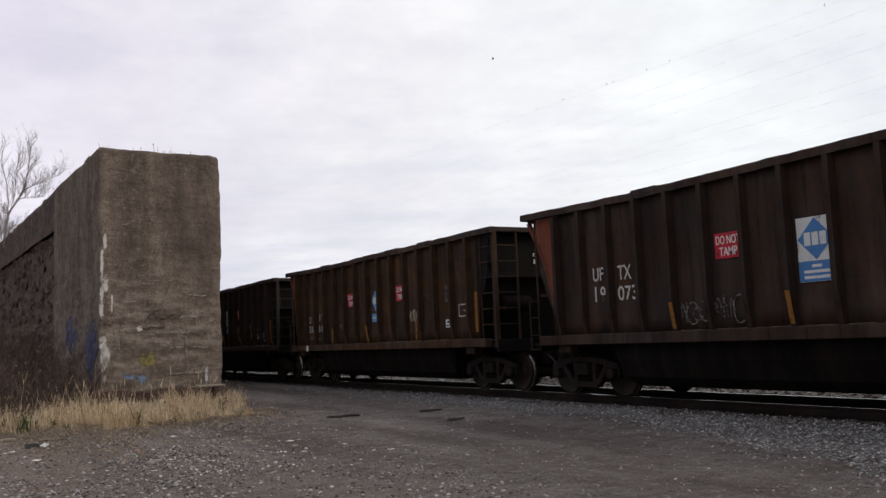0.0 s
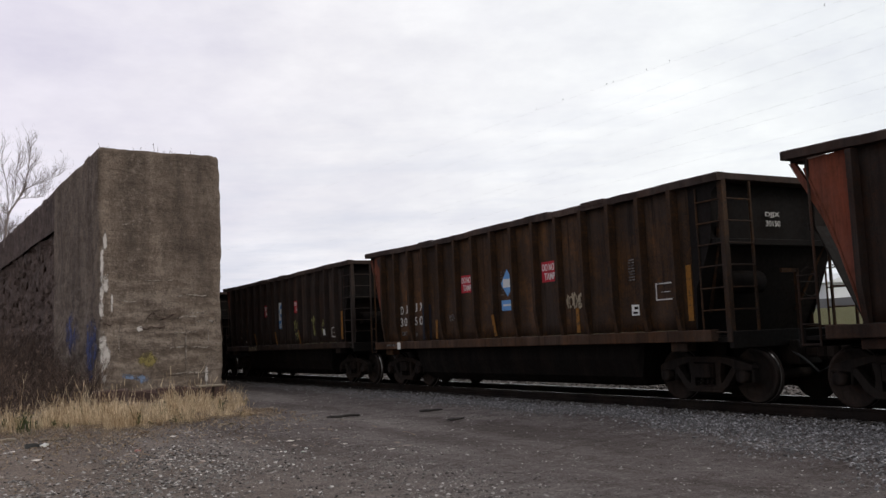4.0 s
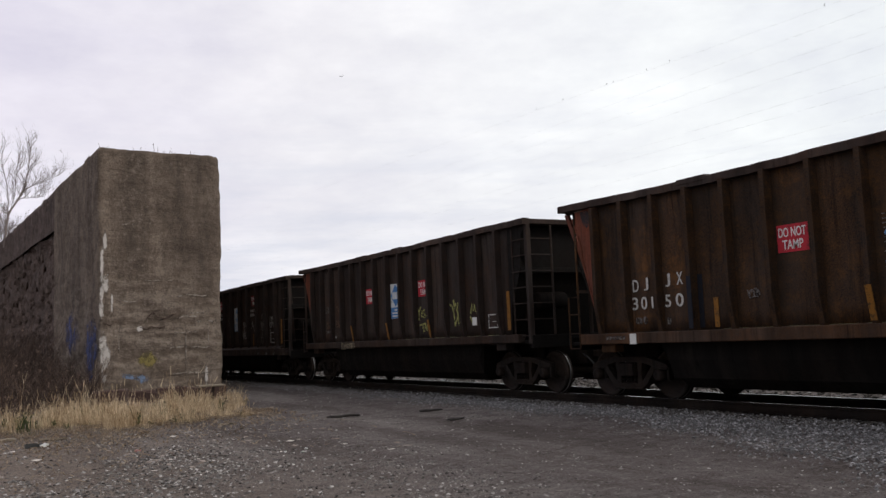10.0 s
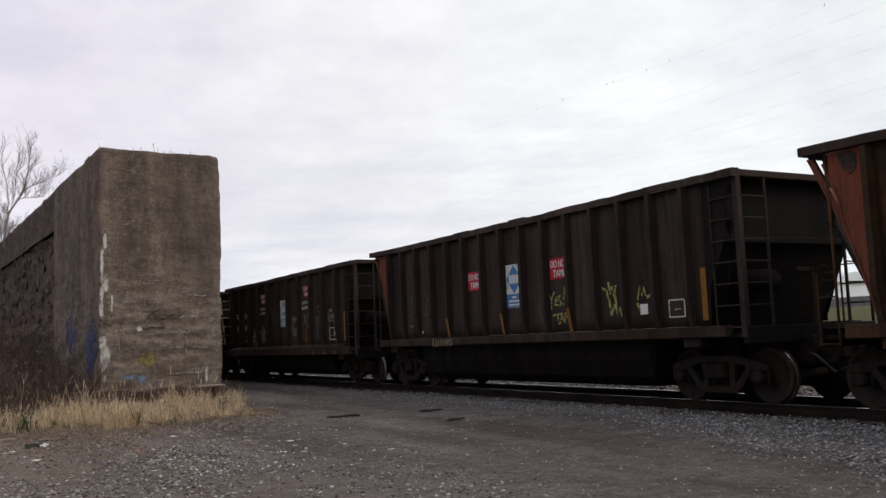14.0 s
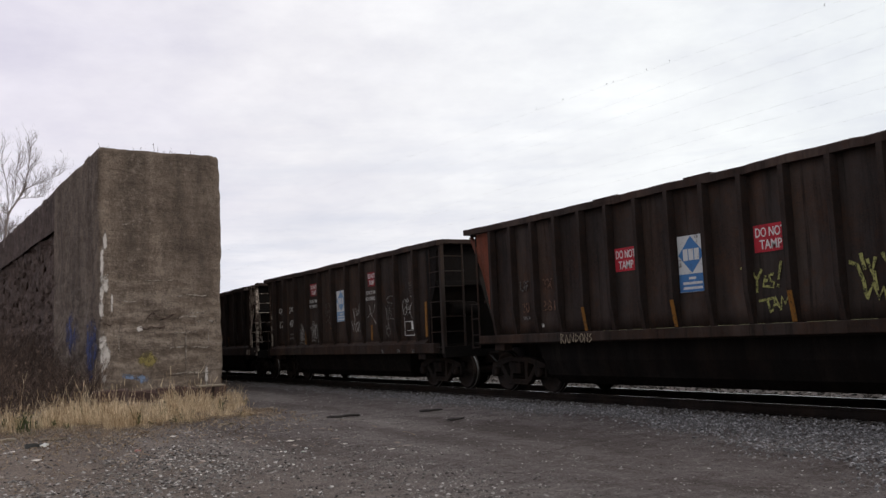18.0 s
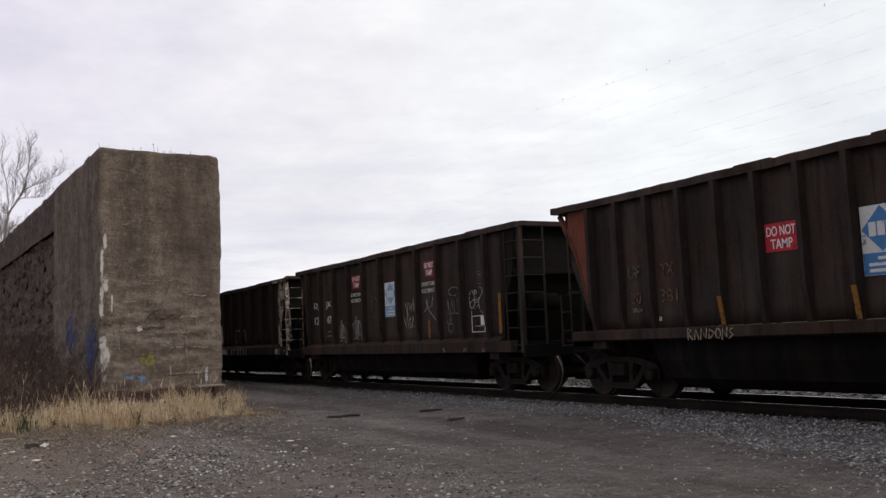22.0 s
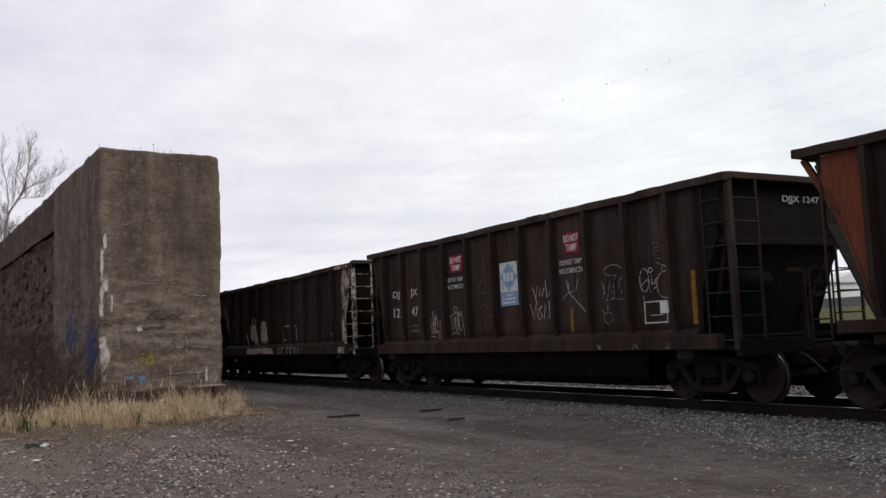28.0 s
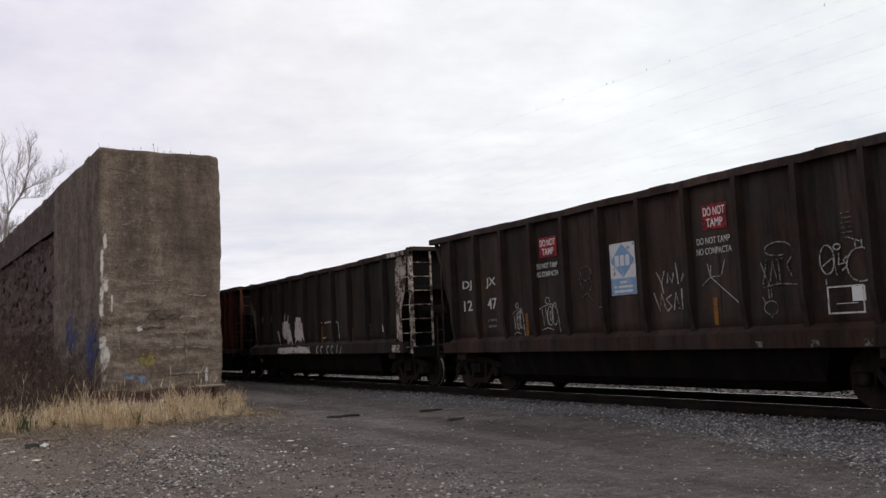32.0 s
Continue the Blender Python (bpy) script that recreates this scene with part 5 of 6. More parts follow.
def rough_box(bm, x0, x1, y0, y1, z0, z1, step, amount, seed, keep_round=0.12, rubble=0.0):
    """A block whose faces are gridded and worn, with rounded edges."""
    nx, ny, nz = (max(2, round((b - a) / step)) for a, b in ((x0, x1), (y0, y1), (z0, z1)))

    def grid(na, nb, at):
        vs = [[bm.verts.new(at(i / na, j / nb)) for j in range(nb + 1)] for i in range(na + 1)]
        for i in range(na):
            for j in range(nb):
                bm.faces.new((vs[i][j], vs[i + 1][j], vs[i + 1][j + 1], vs[i][j + 1])).smooth = True
    lx, ly, lz = x1 - x0, y1 - y0, z1 - z0
    grid(nx, nz, lambda a, b: (x0 + a * lx, y0, z0 + b * lz))
    grid(nx, nz, lambda a, b: (x0 + a * lx, y1, z0 + b * lz))
    grid(ny, nz, lambda a, b: (x0, y0 + a * ly, z0 + b * lz))
    grid(ny, nz, lambda a, b: (x1, y0 + a * ly, z0 + b * lz))
    grid(nx, ny, lambda a, b: (x0 + a * lx, y0 + b * ly, z1))
    bmesh.ops.remove_doubles(bm, verts=bm.verts, dist=0.001)
    c = Vector(((x0 + x1) / 2, (y0 + y1) / 2, (z0 + z1) / 2))
    for v in bm.verts:
        p = v.co
        d = Vector((noise.noise(p * 0.8 + Vector((seed, 0, 0))), noise.noise(p * 0.8 + Vector((0, seed, 7))), noise.noise(p * 0.8 + Vector((3, 0, seed))))) * amount
        d += Vector((noise.noise(p * 3.5 + Vector((seed, 2, 0))), noise.noise(p * 3.5 + Vector((5, seed, 7))), noise.noise(p * 3.5))) * amount * 0.6
        edges = sum((abs(p.x - x0) < 1e-4 or abs(p.x - x1) < 1e-4, abs(p.y - y0) < 1e-4 or abs(p.y - y1) < 1e-4, abs(p.z - z1) < 1e-4))
        if edges >= 2:
            d += (c - p).normalized() * keep_round * 0.0 + Vector(((c.x - p.x) / lx, (c.y - p.y) / ly, (c.z - p.z) / lz)) * keep_round * (edges - 1)
        layer = max(0.0, 1 - max(0.0, p.z) / 4.5) * noise.noise(Vector((p.x * 0.7, p.y * 0.7, p.z * 3.4 + seed)))
        if edges < 2:
            d += Vector((math.copysign(1, p.x - c.x) * layer if abs(abs(p.x - c.x) - lx / 2) < 1e-3 else 0, math.copysign(1, p.y - c.y) * layer if abs(abs(p.y - c.y) - ly / 2) < 1e-3 else 0, 0)) * amount * 1.2
        if rubble and abs(p.x - x0) < 1e-4 and edges < 2:
            near = noise.voronoi(Vector((seed, p.y * 0.95, p.z * 1.25)) + Vector((0, noise.noise(p * 1.1), noise.noise(p * 1.1 + Vector((9, 0, 0))))) * 0.5)[0]
            joint = min(1.0, (near[1] - near[0]) / 0.30)
            d.x += rubble * (1.0 - joint) ** 2 - 0.30 * rubble * noise.noise(Vector((seed, p.y * 0.8, p.z * 0.8)))
        v.co = p + d
    return bm


def build_wall():
    w = thing("retaining_wall", WALL, "tall weathered concrete wall end with lime streaks and sprayed paint", "concrete wall", kind="structure")
    w.name = "wall_concrete"
    bm = bmesh.new()
    rough_box(bm, 0, WALL_W, 0, PIER_L, -0.3, WALL_H, 0.13, 0.06, 1.0, 0.05)
    part("end_pier", bm, M_CONCRETE, w)
    bm = bmesh.new()
    rough_box(bm, 0.20, WALL_W - 0.2, PIER_L - 0.4, 62, -0.3, WALL_H - 1.66, 0.20, 0.13, 4.0, 0.0, 0.34)
    part("rubble_wall", bm, M_CONCRETE_DARK, w, "rough dark rubble concrete wall")
    bm = bmesh.new()
    rough_box(bm, 0.05, WALL_W, PIER_L - 0.3, 62, WALL_H - 1.70, WALL_H - 0.02, 0.25, 0.055, 9.0, 0.05, 0.10)
    part("coping", bm, M_CONCRETE_DARK, w, "dark weathered coping")
    rnd = random.Random(12)
    lumps = []
    for tv, tf in rock_templates(7, 31):
        me = bpy.data.meshes.new("stone")
        me.from_pydata([(v[2] * 1.4, v[0], v[1]) for v in tv.tolist()], [], tf.tolist())
        me.materials.append(M_CONCRETE_DARK)
        lumps.append(me)
    for _ in range(220):
        y, z = PIER_L + 0.3 + 34 * rnd.random() ** 1.3, rnd.uniform(0.2, WALL_H - 1.95)
        k = rnd.uniform(0.10, 0.30)
        share("stone", rnd.choice(lumps), w, pose(0.22, y, z, rnd.uniform(0, 360)) @ Matrix.Diagonal((k * 0.75, k, k, 1)))

    def patch(name, x0, x1, z0, z1, mat, n=9, face="front", lab=""):
        """An irregular flat patch that lies on the wall."""
        bm = bmesh.new()
        cx, cz = (x0 + x1) / 2, (z0 + z1) / 2
        pts = []
        for i in range(n * 2):
            a = 2 * math.pi * i / (n * 2)
            k = rnd.uniform(0.80, 1.25)
            pts.append((cx + (x1 - x0) / 2 * k * math.cos(a), cz + (z1 - z0) / 2 * k * math.sin(a)))
        if face == "front":
            prism(bm, pts, -0.028, 0.01, "y")
        else:
            prism(bm, pts, -0.028, 0.01, "x")
        part(name, bm, mat, w, lab)

    for x0, x1, z0, z1 in ((0.04, 0.30, 3.55, 4.25), (0.0, 0.16, 3.0, 3.95), (-0.02, 0.14, 2.7, 3.35), (0.02, 0.16, 3.9, 5.1), (0.34, 0.44, 2.95, 3.55), (-0.02, 0.22, 1.5, 2.25), (0.0, 0.34, 1.1, 1.9), (0.04, 0.30, 0.5, 1.5), (0.08, 0.26, 0.1, 0.9), (0.12, 0.24, 5.0, 5.7)):
        patch("lime_streak", x0, x1, z0, z1, M_LIME)
    patch("lime_streak", 1.15, 1.4, 2.25, 2.45, M_LIME)
    patch("lime_streak", 3.5, 3.62, 0.3, 1.0, M_LIME)
    def seam(x0, x1, z, t, drop=0.0):
        """A ragged thin lime line along a pour joint."""
        bm = bmesh.new()
        n = max(4, round((x1 - x0 + abs(drop)) / 0.09))
        up, down = [], []
        for i in range(n + 1):
            k = i / n
            x, zz = x0 + (x1 - x0) * k, z - drop * k + 0.10 * noise.noise(Vector((k * 4, z * 5, x0))) + 0.04 * noise.noise(Vector((k * 17, z * 5, x0)))
            h = 1.5 * t * (0.25 + 0.75 * abs(noise.noise(Vector((k * 14, z, 3 + x0)))) * 2)
            if drop:
                up.append((x + h, zz))
                down.append((x - h, zz))
            else:
                up.append((x, zz + h))
                down.append((x, zz - h))
        prism(bm, up + down[::-1], -0.032, 0.01, "y")
        part("lime_seam", bm, M_SEAM, w)

    for row in ((2.3, 3.6, 2.72, 0.028), (2.9, 3.5, 2.86, 0.035), (3.2, 3.95, 2.58, 0.03), (1.6, 4.05, 1.67, 0.022), (1.85, 3.9, 0.78, 0.026), (1.9, 3.1, 0.42, 0.02), (2.2, 3.3, 2.2, 0.016), (0.4, 1.5, 3.3, 0.014), (1.0, 3.0, 4.0, 0.014), (2.4, 3.9, 3.45, 0.018), (0.5, 1.2, 5.9, 0.02)):
        seam(*row)
    for row in ((2.87, 2.83, 2.9, 0.014, 2.4), (0.20, 0.22, 5.4, 0.016, 0.7), (3.62, 3.66, 2.7, 0.016, 1.2), (0.62, 0.60, 2.4, 0.014, 1.0)):
        seam(*row)
    patch("sprayed_patch", 1.2, 1.95, 1.0, 1.6, M_TAG_YELLOW)
    patch("sprayed_patch", 0.55, 1.15, 0.55, 0.9, M_TAG_PALEBLUE)
    patch("sprayed_patch", 1.15, 1.6, 0.5, 0.8, M_TAG_PALEBLUE)
    patch("sprayed_patch", 0.2, 2.4, 0.4, 3.0, M_TAG_BLUE, face="side")
    patch("sprayed_patch", 3.4, 6.2, 1.5, 3.2, M_TAG_BLUE, face="side")
    # cracks: thin dark ragged grooves in relief
    for x0, z0, n in ((0.1, 2.55, 7), (1.5, 2.75, 9), (1.3, 2.35, 8)):
        bm = bmesh.new()
        pts = [(x0 + i * 0.12, -0.03, z0 + rnd.uniform(-0.08, 0.08) + (0.08 * i if n == 9 and i < 3 else 0)) for i in range(n)]
        tube(bm, pts, 0.016, 5)
        part("crack", bm, M_ROTWOOD, w)
    for z in (6.2, 5.5, 4.85):
        bm = bmesh.new()
        tube(bm, [(WALL_W - 0.05, 0.4, z), (WALL_W + 0.12, 0.35, z + 0.01)], 0.018, 6)
        part("iron_pin", bm, M_GREASE, w, "rusty iron pin")


build_wall()


# ---- plants ----
def blades(name, spots, mat, label, seed, kind="stuff", wide=0.006, lean=0.35):
    rnd = random.Random(seed)
    vs, fs = [], []
    for x, y, z, h in spots:
        a, l = rnd.uniform(0, 6.28), rnd.uniform(0.05, lean) * h
        dx, dy = math.cos(a) * l, math.sin(a) * l
        b = rnd.uniform(0, 6.28)
        wx, wy = math.cos(b) * wide, math.sin(b) * wide
        k = len(vs)
        vs += [(x - wx, y - wy, z), (x + wx, y + wy, z), (x + dx * 0.35 + wx * 0.8, y + dy * 0.35 + wy * 0.8, z + h * 0.6), (x + dx * 0.35 - wx * 0.8, y + dy * 0.35 - wy * 0.8, z + h * 0.6), (x + dx, y + dy, z + h)]
        fs += [(k, k + 1, k + 2, k + 3), (k + 3, k + 2, k + 4)]
        if rnd.random() < 0.38:
            # seed head
            vs += [(x + dx * 0.8 - wx * 2.2, y + dy * 0.8 - wy * 2.2, z + h * 0.88), (x + dx * 0.8 + wx * 2.2, y + dy * 0.8 + wy * 2.2, z + h * 0.86), (x + dx * 1.1, y + dy * 1.1, z + h * 1.1)]
            fs.append((k + 5, k + 6, k + 7))
    me = bpy.data.meshes.new(name)
    me.from_pydata(vs, [], fs)
    me.materials.append(mat)
    return tagged(new(name, me), label, "grass", kind=kind)


def build_grass():
    rnd = random.Random(17)
    spots, weeds = [], []
    while len(spots) < 27000:
        x, y = rnd.uniform(-5, 9.6), rnd.uniform(18.0, 31.3)
        edge = 21.0 - 0.75 * (x - 1.2) if x < 3.2 else 19.4 + (x - 3.2) * 0.55
        edge += 1.1 * noise.noise(Vector((x * 0.9, y * 0.3, 2))) + 0.7 * noise.noise(Vector((x * 2.6, y * 0.5, 7)))
        right = 6.5 + (y - 21) * 0.27 + 0.6 * noise.noise(Vector((y * 0.7, 0, 5)))
        if y < edge or x > right or (y > 25 and rnd.random() < 0.6):
            continue
        if x < 2.3 and rnd.random() < 0.45 + 0.2 * (2.3 - x):
            continue
        near = min(1.0, (y - edge) / 1.8)
        clump = 0.5 + noise.noise(Vector((x * 0.8, y * 0.8, 9)))
        if rnd.random() > 0.06 + 1.15 * clump:
            continue
        tall = (0.12 + 0.58 * rnd.random() ** 2.0) * (0.35 + 0.65 * near) * (0.35 + 1.15 * clump)
        tall *= max(0.42, 1 - 0.13 * max(0.0, y - 21.8)) * (0.95 if x < 6.0 else 1.15)
        green = rnd.random() < (0.34 if x < 2.0 else 0.05)
        for _ in range(rnd.randint(6, 22)):
            a, d = rnd.uniform(0, 6.28), rnd.random() * 0.10
            h = tall * rnd.uniform(0.35, 1.0) * (1.8 if rnd.random() < 0.10 else 1.0)
            (weeds if green else spots).append((x + math.cos(a) * d, y + math.sin(a) * d, -0.02, h * (0.7 if green else 1.0)))
    blades("dry_grass", spots, M_DRYGRASS, "tall straw-coloured dry grass round the foot of the wall", 18, wide=0.0036, lean=0.5)
    blades("green_weeds", weeds, M_GREENWEED, "low dark green weeds among dry grass", 19, wide=0.012)
    top = [(4.72 + a * 0.9987 - b * 0.0515, 31.75 + a * 0.0515 + b * 0.9987, WALL_H - 0.05, rnd.uniform(0.1, 0.55) * rnd.random() + 0.08) for a, b in ((rnd.uniform(0.2, 3.9), rnd.uniform(0.2, 30)) for _ in range(900))]
    blades("wall_top_weeds", top, M_TWIG, "dry weeds growing along the wall top", 20, wide=0.008)


build_grass()


def grow(bm, p, d, length, r, depth, rnd, spread=0.5, up=0.12):
    """A tapered branch with side branches."""
    n = 4
    pts = [Vector(p)]
    for i in range(n):
        d = (d + Vector((rnd.uniform(-1, 1), rnd.uniform(-1, 1), rnd.uniform(-0.6, 1))) * 0.16 + Vector((0, 0, up))).normalized()
        pts.append(pts[-1] + d * length / n)
    tube(bm, pts, r, 6 if depth > 2 else 4 if depth > 0 else 3, r * 0.55)
    if depth == 0:
        return
    for i in range(rnd.randint(2, 4)):
        k = rnd.randint(1, n)
        ax = Vector((rnd.uniform(-1, 1), rnd.uniform(-1, 1), rnd.uniform(-0.3, 0.8)))
        grow(bm, pts[k], (d + ax * spread * rnd.uniform(0.8, 1.7)).normalized(), length * rnd.uniform(0.50, 0.75), r * 0.50, depth - 1, rnd, spread, up)


def bare_tree(x, y, z, h, seed, turn=0.0):
    """A forked leafless tree: a leaning main stem, a second stem, long side limbs and fine twigs."""
    t = thing("bare_tree", pose(x, y, z, 0, 0, turn), "leafless grey tree with thin twigs behind the wall", "tree")
    rnd = random.Random(seed)
    k = h / 6.5
    main = [(0, 0, -0.3), (0.06, 0.0, 0.9), (0.22, 0.0, 1.9), (0.72, 0.05, 2.7), (1.06, 0.0, 3.4), (1.30, 0.15, 4.5), (1.42, 0.2, 5.5), (1.56, 0.2, 6.5)]
    limbs = [([(0.12, 0, 1.4), (0.20, 0.2, 2.6), (0.12, 0.3, 3.7), (-0.12, 0.4, 4.9), (-0.30, 0.5, 6.2)], 0.060),
             ([(1.04, 0, 3.3), (1.50, -0.1, 3.62), (2.10, -0.2, 3.85), (2.65, -0.3, 4.2), (3.15, -0.4, 4.35)], 0.042),
             ([(0.80, 0, 2.8), (1.30, 0.05, 2.88), (1.80, 0.1, 2.92), (2.25, 0.1, 3.0)], 0.026),
             ([(0.04, 0, 0.9), (-0.50, 0.2, 2.2), (-0.90, 0.3, 3.3), (-1.35, 0.4, 4.9)], 0.050),
             ([(0.30, 0, 2.0), (0.62, 0.4, 3.4), (0.66, 0.5, 4.6), (0.90, 0.6, 5.7)], 0.036)]
    bm = bmesh.new()
    tube(bm, [Vector(p) * k for p in main], 0.085 * k, 8, 0.008)
    part("trunk", bm, M_BARK, t)
    for way, r in limbs:
        bm = bmesh.new()
        tube(bm, [Vector(p) * k for p in way], 0.62 * r * k, 6, 0.006)
        part("limb", bm, M_BARK, t)
    bm = bmesh.new()
    for way, r, n in [(main[2:], 0.019, 26)] + [(w, 0.014, 18) for w, r in limbs]:
        for i in range(n):
            a = (0.12 + 0.86 * i / n) * (len(way) - 1)
            j = min(int(a), len(way) - 2)
            p, q = Vector(way[j]), Vector(way[j + 1])
            side = Vector((rnd.uniform(-1, 1), rnd.uniform(-1, 1), rnd.uniform(0.2, 0.9)))
            grow(bm, p.lerp(q, a - j) * k, ((q - p).normalized() * 0.6 + side).normalized(), rnd.uniform(0.5, 1.15) * k, r, 3 if i % 2 else 2, rnd, 0.75, 0.05)
    part("crown", bm, M_BARK, t, "bare crown of fine twigs")
    return t


bare_tree(3.50, 58.0, 8.2, 6.1, 4)
bare_tree(2.55, 62.0, 8.3, 5.2, 11, 140)
bare_tree(3.9, 68.0, 8.3, 3.6, 15, 60)


def brush(x, y, w, h, n, seed, label="tangled dark leafless brush before the wall"):
    t = thing("bramble_bush", pose(x, y, -0.05), label, "bush", "brush before the wall")
    rnd = random.Random(seed)
    bm = bmesh.new()
    for _ in range(n):
        a = rnd.uniform(0, 6.28)
        p = (rnd.uniform(-w, w), rnd.uniform(-w, w), 0)
        grow(bm, p, Vector((math.cos(a) * 0.8, math.sin(a) * 0.8, 1)).normalized(), h * rnd.uniform(0.4, 0.8), 0.013, 1, rnd, 0.7, 0.02)
    part("stem_tangle", bm, M_TWIG, t)
    bm = bmesh.new()
    for _ in range(n * 16):
        q = Vector((rnd.gauss(0, w * 0.6), rnd.gauss(0, w * 0.6), abs(rnd.gauss(h * 0.28, h * 0.22))))
        s = rnd.uniform(0.02, 0.05)
        u = Vector((rnd.uniform(-1, 1), rnd.uniform(-1, 1), rnd.uniform(-1, 1))).normalized() * s
        v = u.orthogonal().normalized() * s * 0.6
        bm.faces.new([bm.verts.new(q + k) for k in (u, v, -u, -v)])
    part("withered_leaves", bm, M_TWIG, t)


for i, (bx, by, bw, bh) in enumerate(((2.6, 29.6, 1.2, 1.7), (0.6, 30.5, 1.5, 2.3), (3.9, 31.2, 0.6, 1.5), (1.7, 34.0, 1.4, 3.0), (3.3, 36.5, 1.0, 2.8), (-0.9, 32.0, 1.5, 2.6), (2.7, 42.0, 1.3, 3.8), (0.4, 38.0, 1.6, 3.4), (-2.2, 28.5, 1.4, 2.0), (1.4, 27.6, 0.9, 1.0), (2.9, 47.0, 1.2, 4.2))):
    brush(bx, by, bw, bh, 95, 60 + i)


# ---- small things on the ground ----
def plank_bench():
    t = thing("old_plank", pose(7.55, 28.6, 0.0, 0, 0, 8), "weathered plank resting on two rotten blocks in grass", "plank")
    part("plank", boxes((-0.42, 0.45, -0.16, 0.16, 0.40, 0.47), bevel=0.015), M_OLDWOOD, t)
    part("block", boxes((0.10, 0.30, -0.12, 0.12, -0.05, 0.40), bevel=0.02), M_ROTWOOD, t)
    part("block", boxes((-0.34, -0.16, -0.12, 0.12, -0.05, 0.40), bevel=0.02), M_ROTWOOD, t)


plank_bench()


def timber(x, y, l, h, rz, seed):
    t = thing("rotten_timber", pose(x, y, 0, 0, 0, rz), "dark rotten timber lying at the foot of the wall", "timber")
    bm = bmesh.new()
    box(bm, -l / 2, l / 2, -0.14, 0.14, -0.04, h, 0.03)
    bmesh.ops.subdivide_edges(bm, edges=bm.edges, cuts=2, use_grid_fill=True)
    for v in bm.verts:
        v.co += Vector((noise.noise(v.co * 4 + Vector((seed, 0, 0))), noise.noise(v.co * 4 + Vector((0, seed, 0))), noise.noise(v.co * 4 + Vector((0, 0, seed))))) * 0.06
    part("log", bm, M_ROTWOOD, t)


for row in ((4.75, 29.7, 1.1, 0.42, 6, 1), (5.75, 29.9, 0.8, 0.36, -8, 2), (6.75, 30.1, 1.1, 0.40, 4, 3), (7.9, 30.2, 1.2, 0.34, -3, 5), (4.95, 28.7, 0.42, 0.46, 70, 4), (5.85, 28.9, 0.35, 0.34, 60, 6)):
    timber(*row)


def leaf_litter():
    rnd = random.Random(44)
    spots = []
    while len(spots) < 6800:
        x, y = rnd.uniform(-2, 7.4), rnd.uniform(11.5, 22.5)
        edge = 21.0 - 0.75 * (x - 1.2) if x < 3.2 else 19.4 + (x - 3.2) * 0.55
        d = edge - y
        if d > 0.0 and rnd.random() > math.exp(-d / (2.6 if x < 3 else 1.3)):
            continue
        spots.append((x, y, 0.012 + ground_height(x, y), rnd.uniform(0.02, 0.06)))
    blades("leaf_litter", spots, M_LEAFLITTER, "brown and straw-coloured leaf litter on gravel", 45, wide=0.012, lean=6.0)


leaf_litter()


def litter(name, x, y, w, d, h, rz, mat, label, seed):
    """A crumpled flat scrap."""
    t = thing(name, pose(x, y, ground_height(x, y), 0, 0, rz), label, "litter")
    bm = bmesh.new()
    box(bm, -w / 2, w / 2, -d / 2, d / 2, 0.0, h)
    bmesh.ops.subdivide_edges(bm, edges=bm.edges, cuts=2, use_grid_fill=True)
    for v in bm.verts:
        v.co += Vector((0, 0, abs(noise.noise(v.co * 9 + Vector((seed, 0, 0)))) * 0.05)) + Vector((noise.noise(v.co * 7 + Vector((0, seed, 0))), noise.noise(v.co * 7), 0)) * 0.03
    part("scrap", bm, mat, t)


litter("crushed_cup", 1.70, 17.62, 0.13, 0.08, 0.04, 20, M_LITTER, "crushed pale cup lying on dark gravel", 1)
litter("dark_scrap", 1.58, 17.75, 0.34, 0.14, 0.06, 5, M_HOSE, "flat black scrap lying on dark gravel", 2)
litter("faded_wrapper", 2.85, 15.25, 0.11, 0.07, 0.02, 35, M_WRAPPER, "faded red wrapper lying on gravel", 8)
litter("paper_scrap", 4.82, 13.05, 0.06, 0.04, 0.015, 10, M_LITTER, "small white paper scrap on gravel", 9)
litter("paper_scrap", 4.62, 13.25, 0.045, 0.03, 0.015, 60, M_LITTER, "small white paper scrap on gravel", 10)
litter("wood_scrap", 1.15, 19.4, 0.45, 0.07, 0.03, 12, M_OLDWOOD, "pale splinter of wood on gravel", 11)
litter("timber_scrap", 8.7, 15.2, 0.34, 0.10, 0.03, 15, M_CHARRED, "dark flat timber scrap on gravel road", 12)
litter("wood_scrap", 5.35, 19.0, 0.40, 0.06, 0.03, 25, M_OLDWOOD, "pale splinter of wood on gravel", 3)
litter("wood_scrap", 2.0, 18.9, 0.5, 0.08, 0.03, -10, M_OLDWOOD, "pale splinter of wood on gravel", 4)
litter("timber_scrap", 7.75, 18.4, 0.75, 0.12, 0.04, 4, M_CHARRED, "dark flat timber scrap on gravel road", 5)
litter("timber_scrap", 9.35, 17.4, 0.50, 0.10, 0.03, -4, M_CHARRED, "dark flat timber scrap on gravel road", 6)
litter("paper_scrap", 5.0, 13.4, 0.06, 0.04, 0.015, 40, M_LITTER, "small white paper scrap on gravel", 7)


# ---- wires and birds ----
def wire_at(x, z, rise=0.0):
    t = thing("power_wire", pose(x, 0, 0), "thin overhead power wire", "power wire", "overhead wires")
    bm = bmesh.new()
    tube(bm, [(0, y, z + rise * y) for y in range(-20, 420, 20)], 0.0019, 5)
    part("conductor", bm, M_WIRE, t)


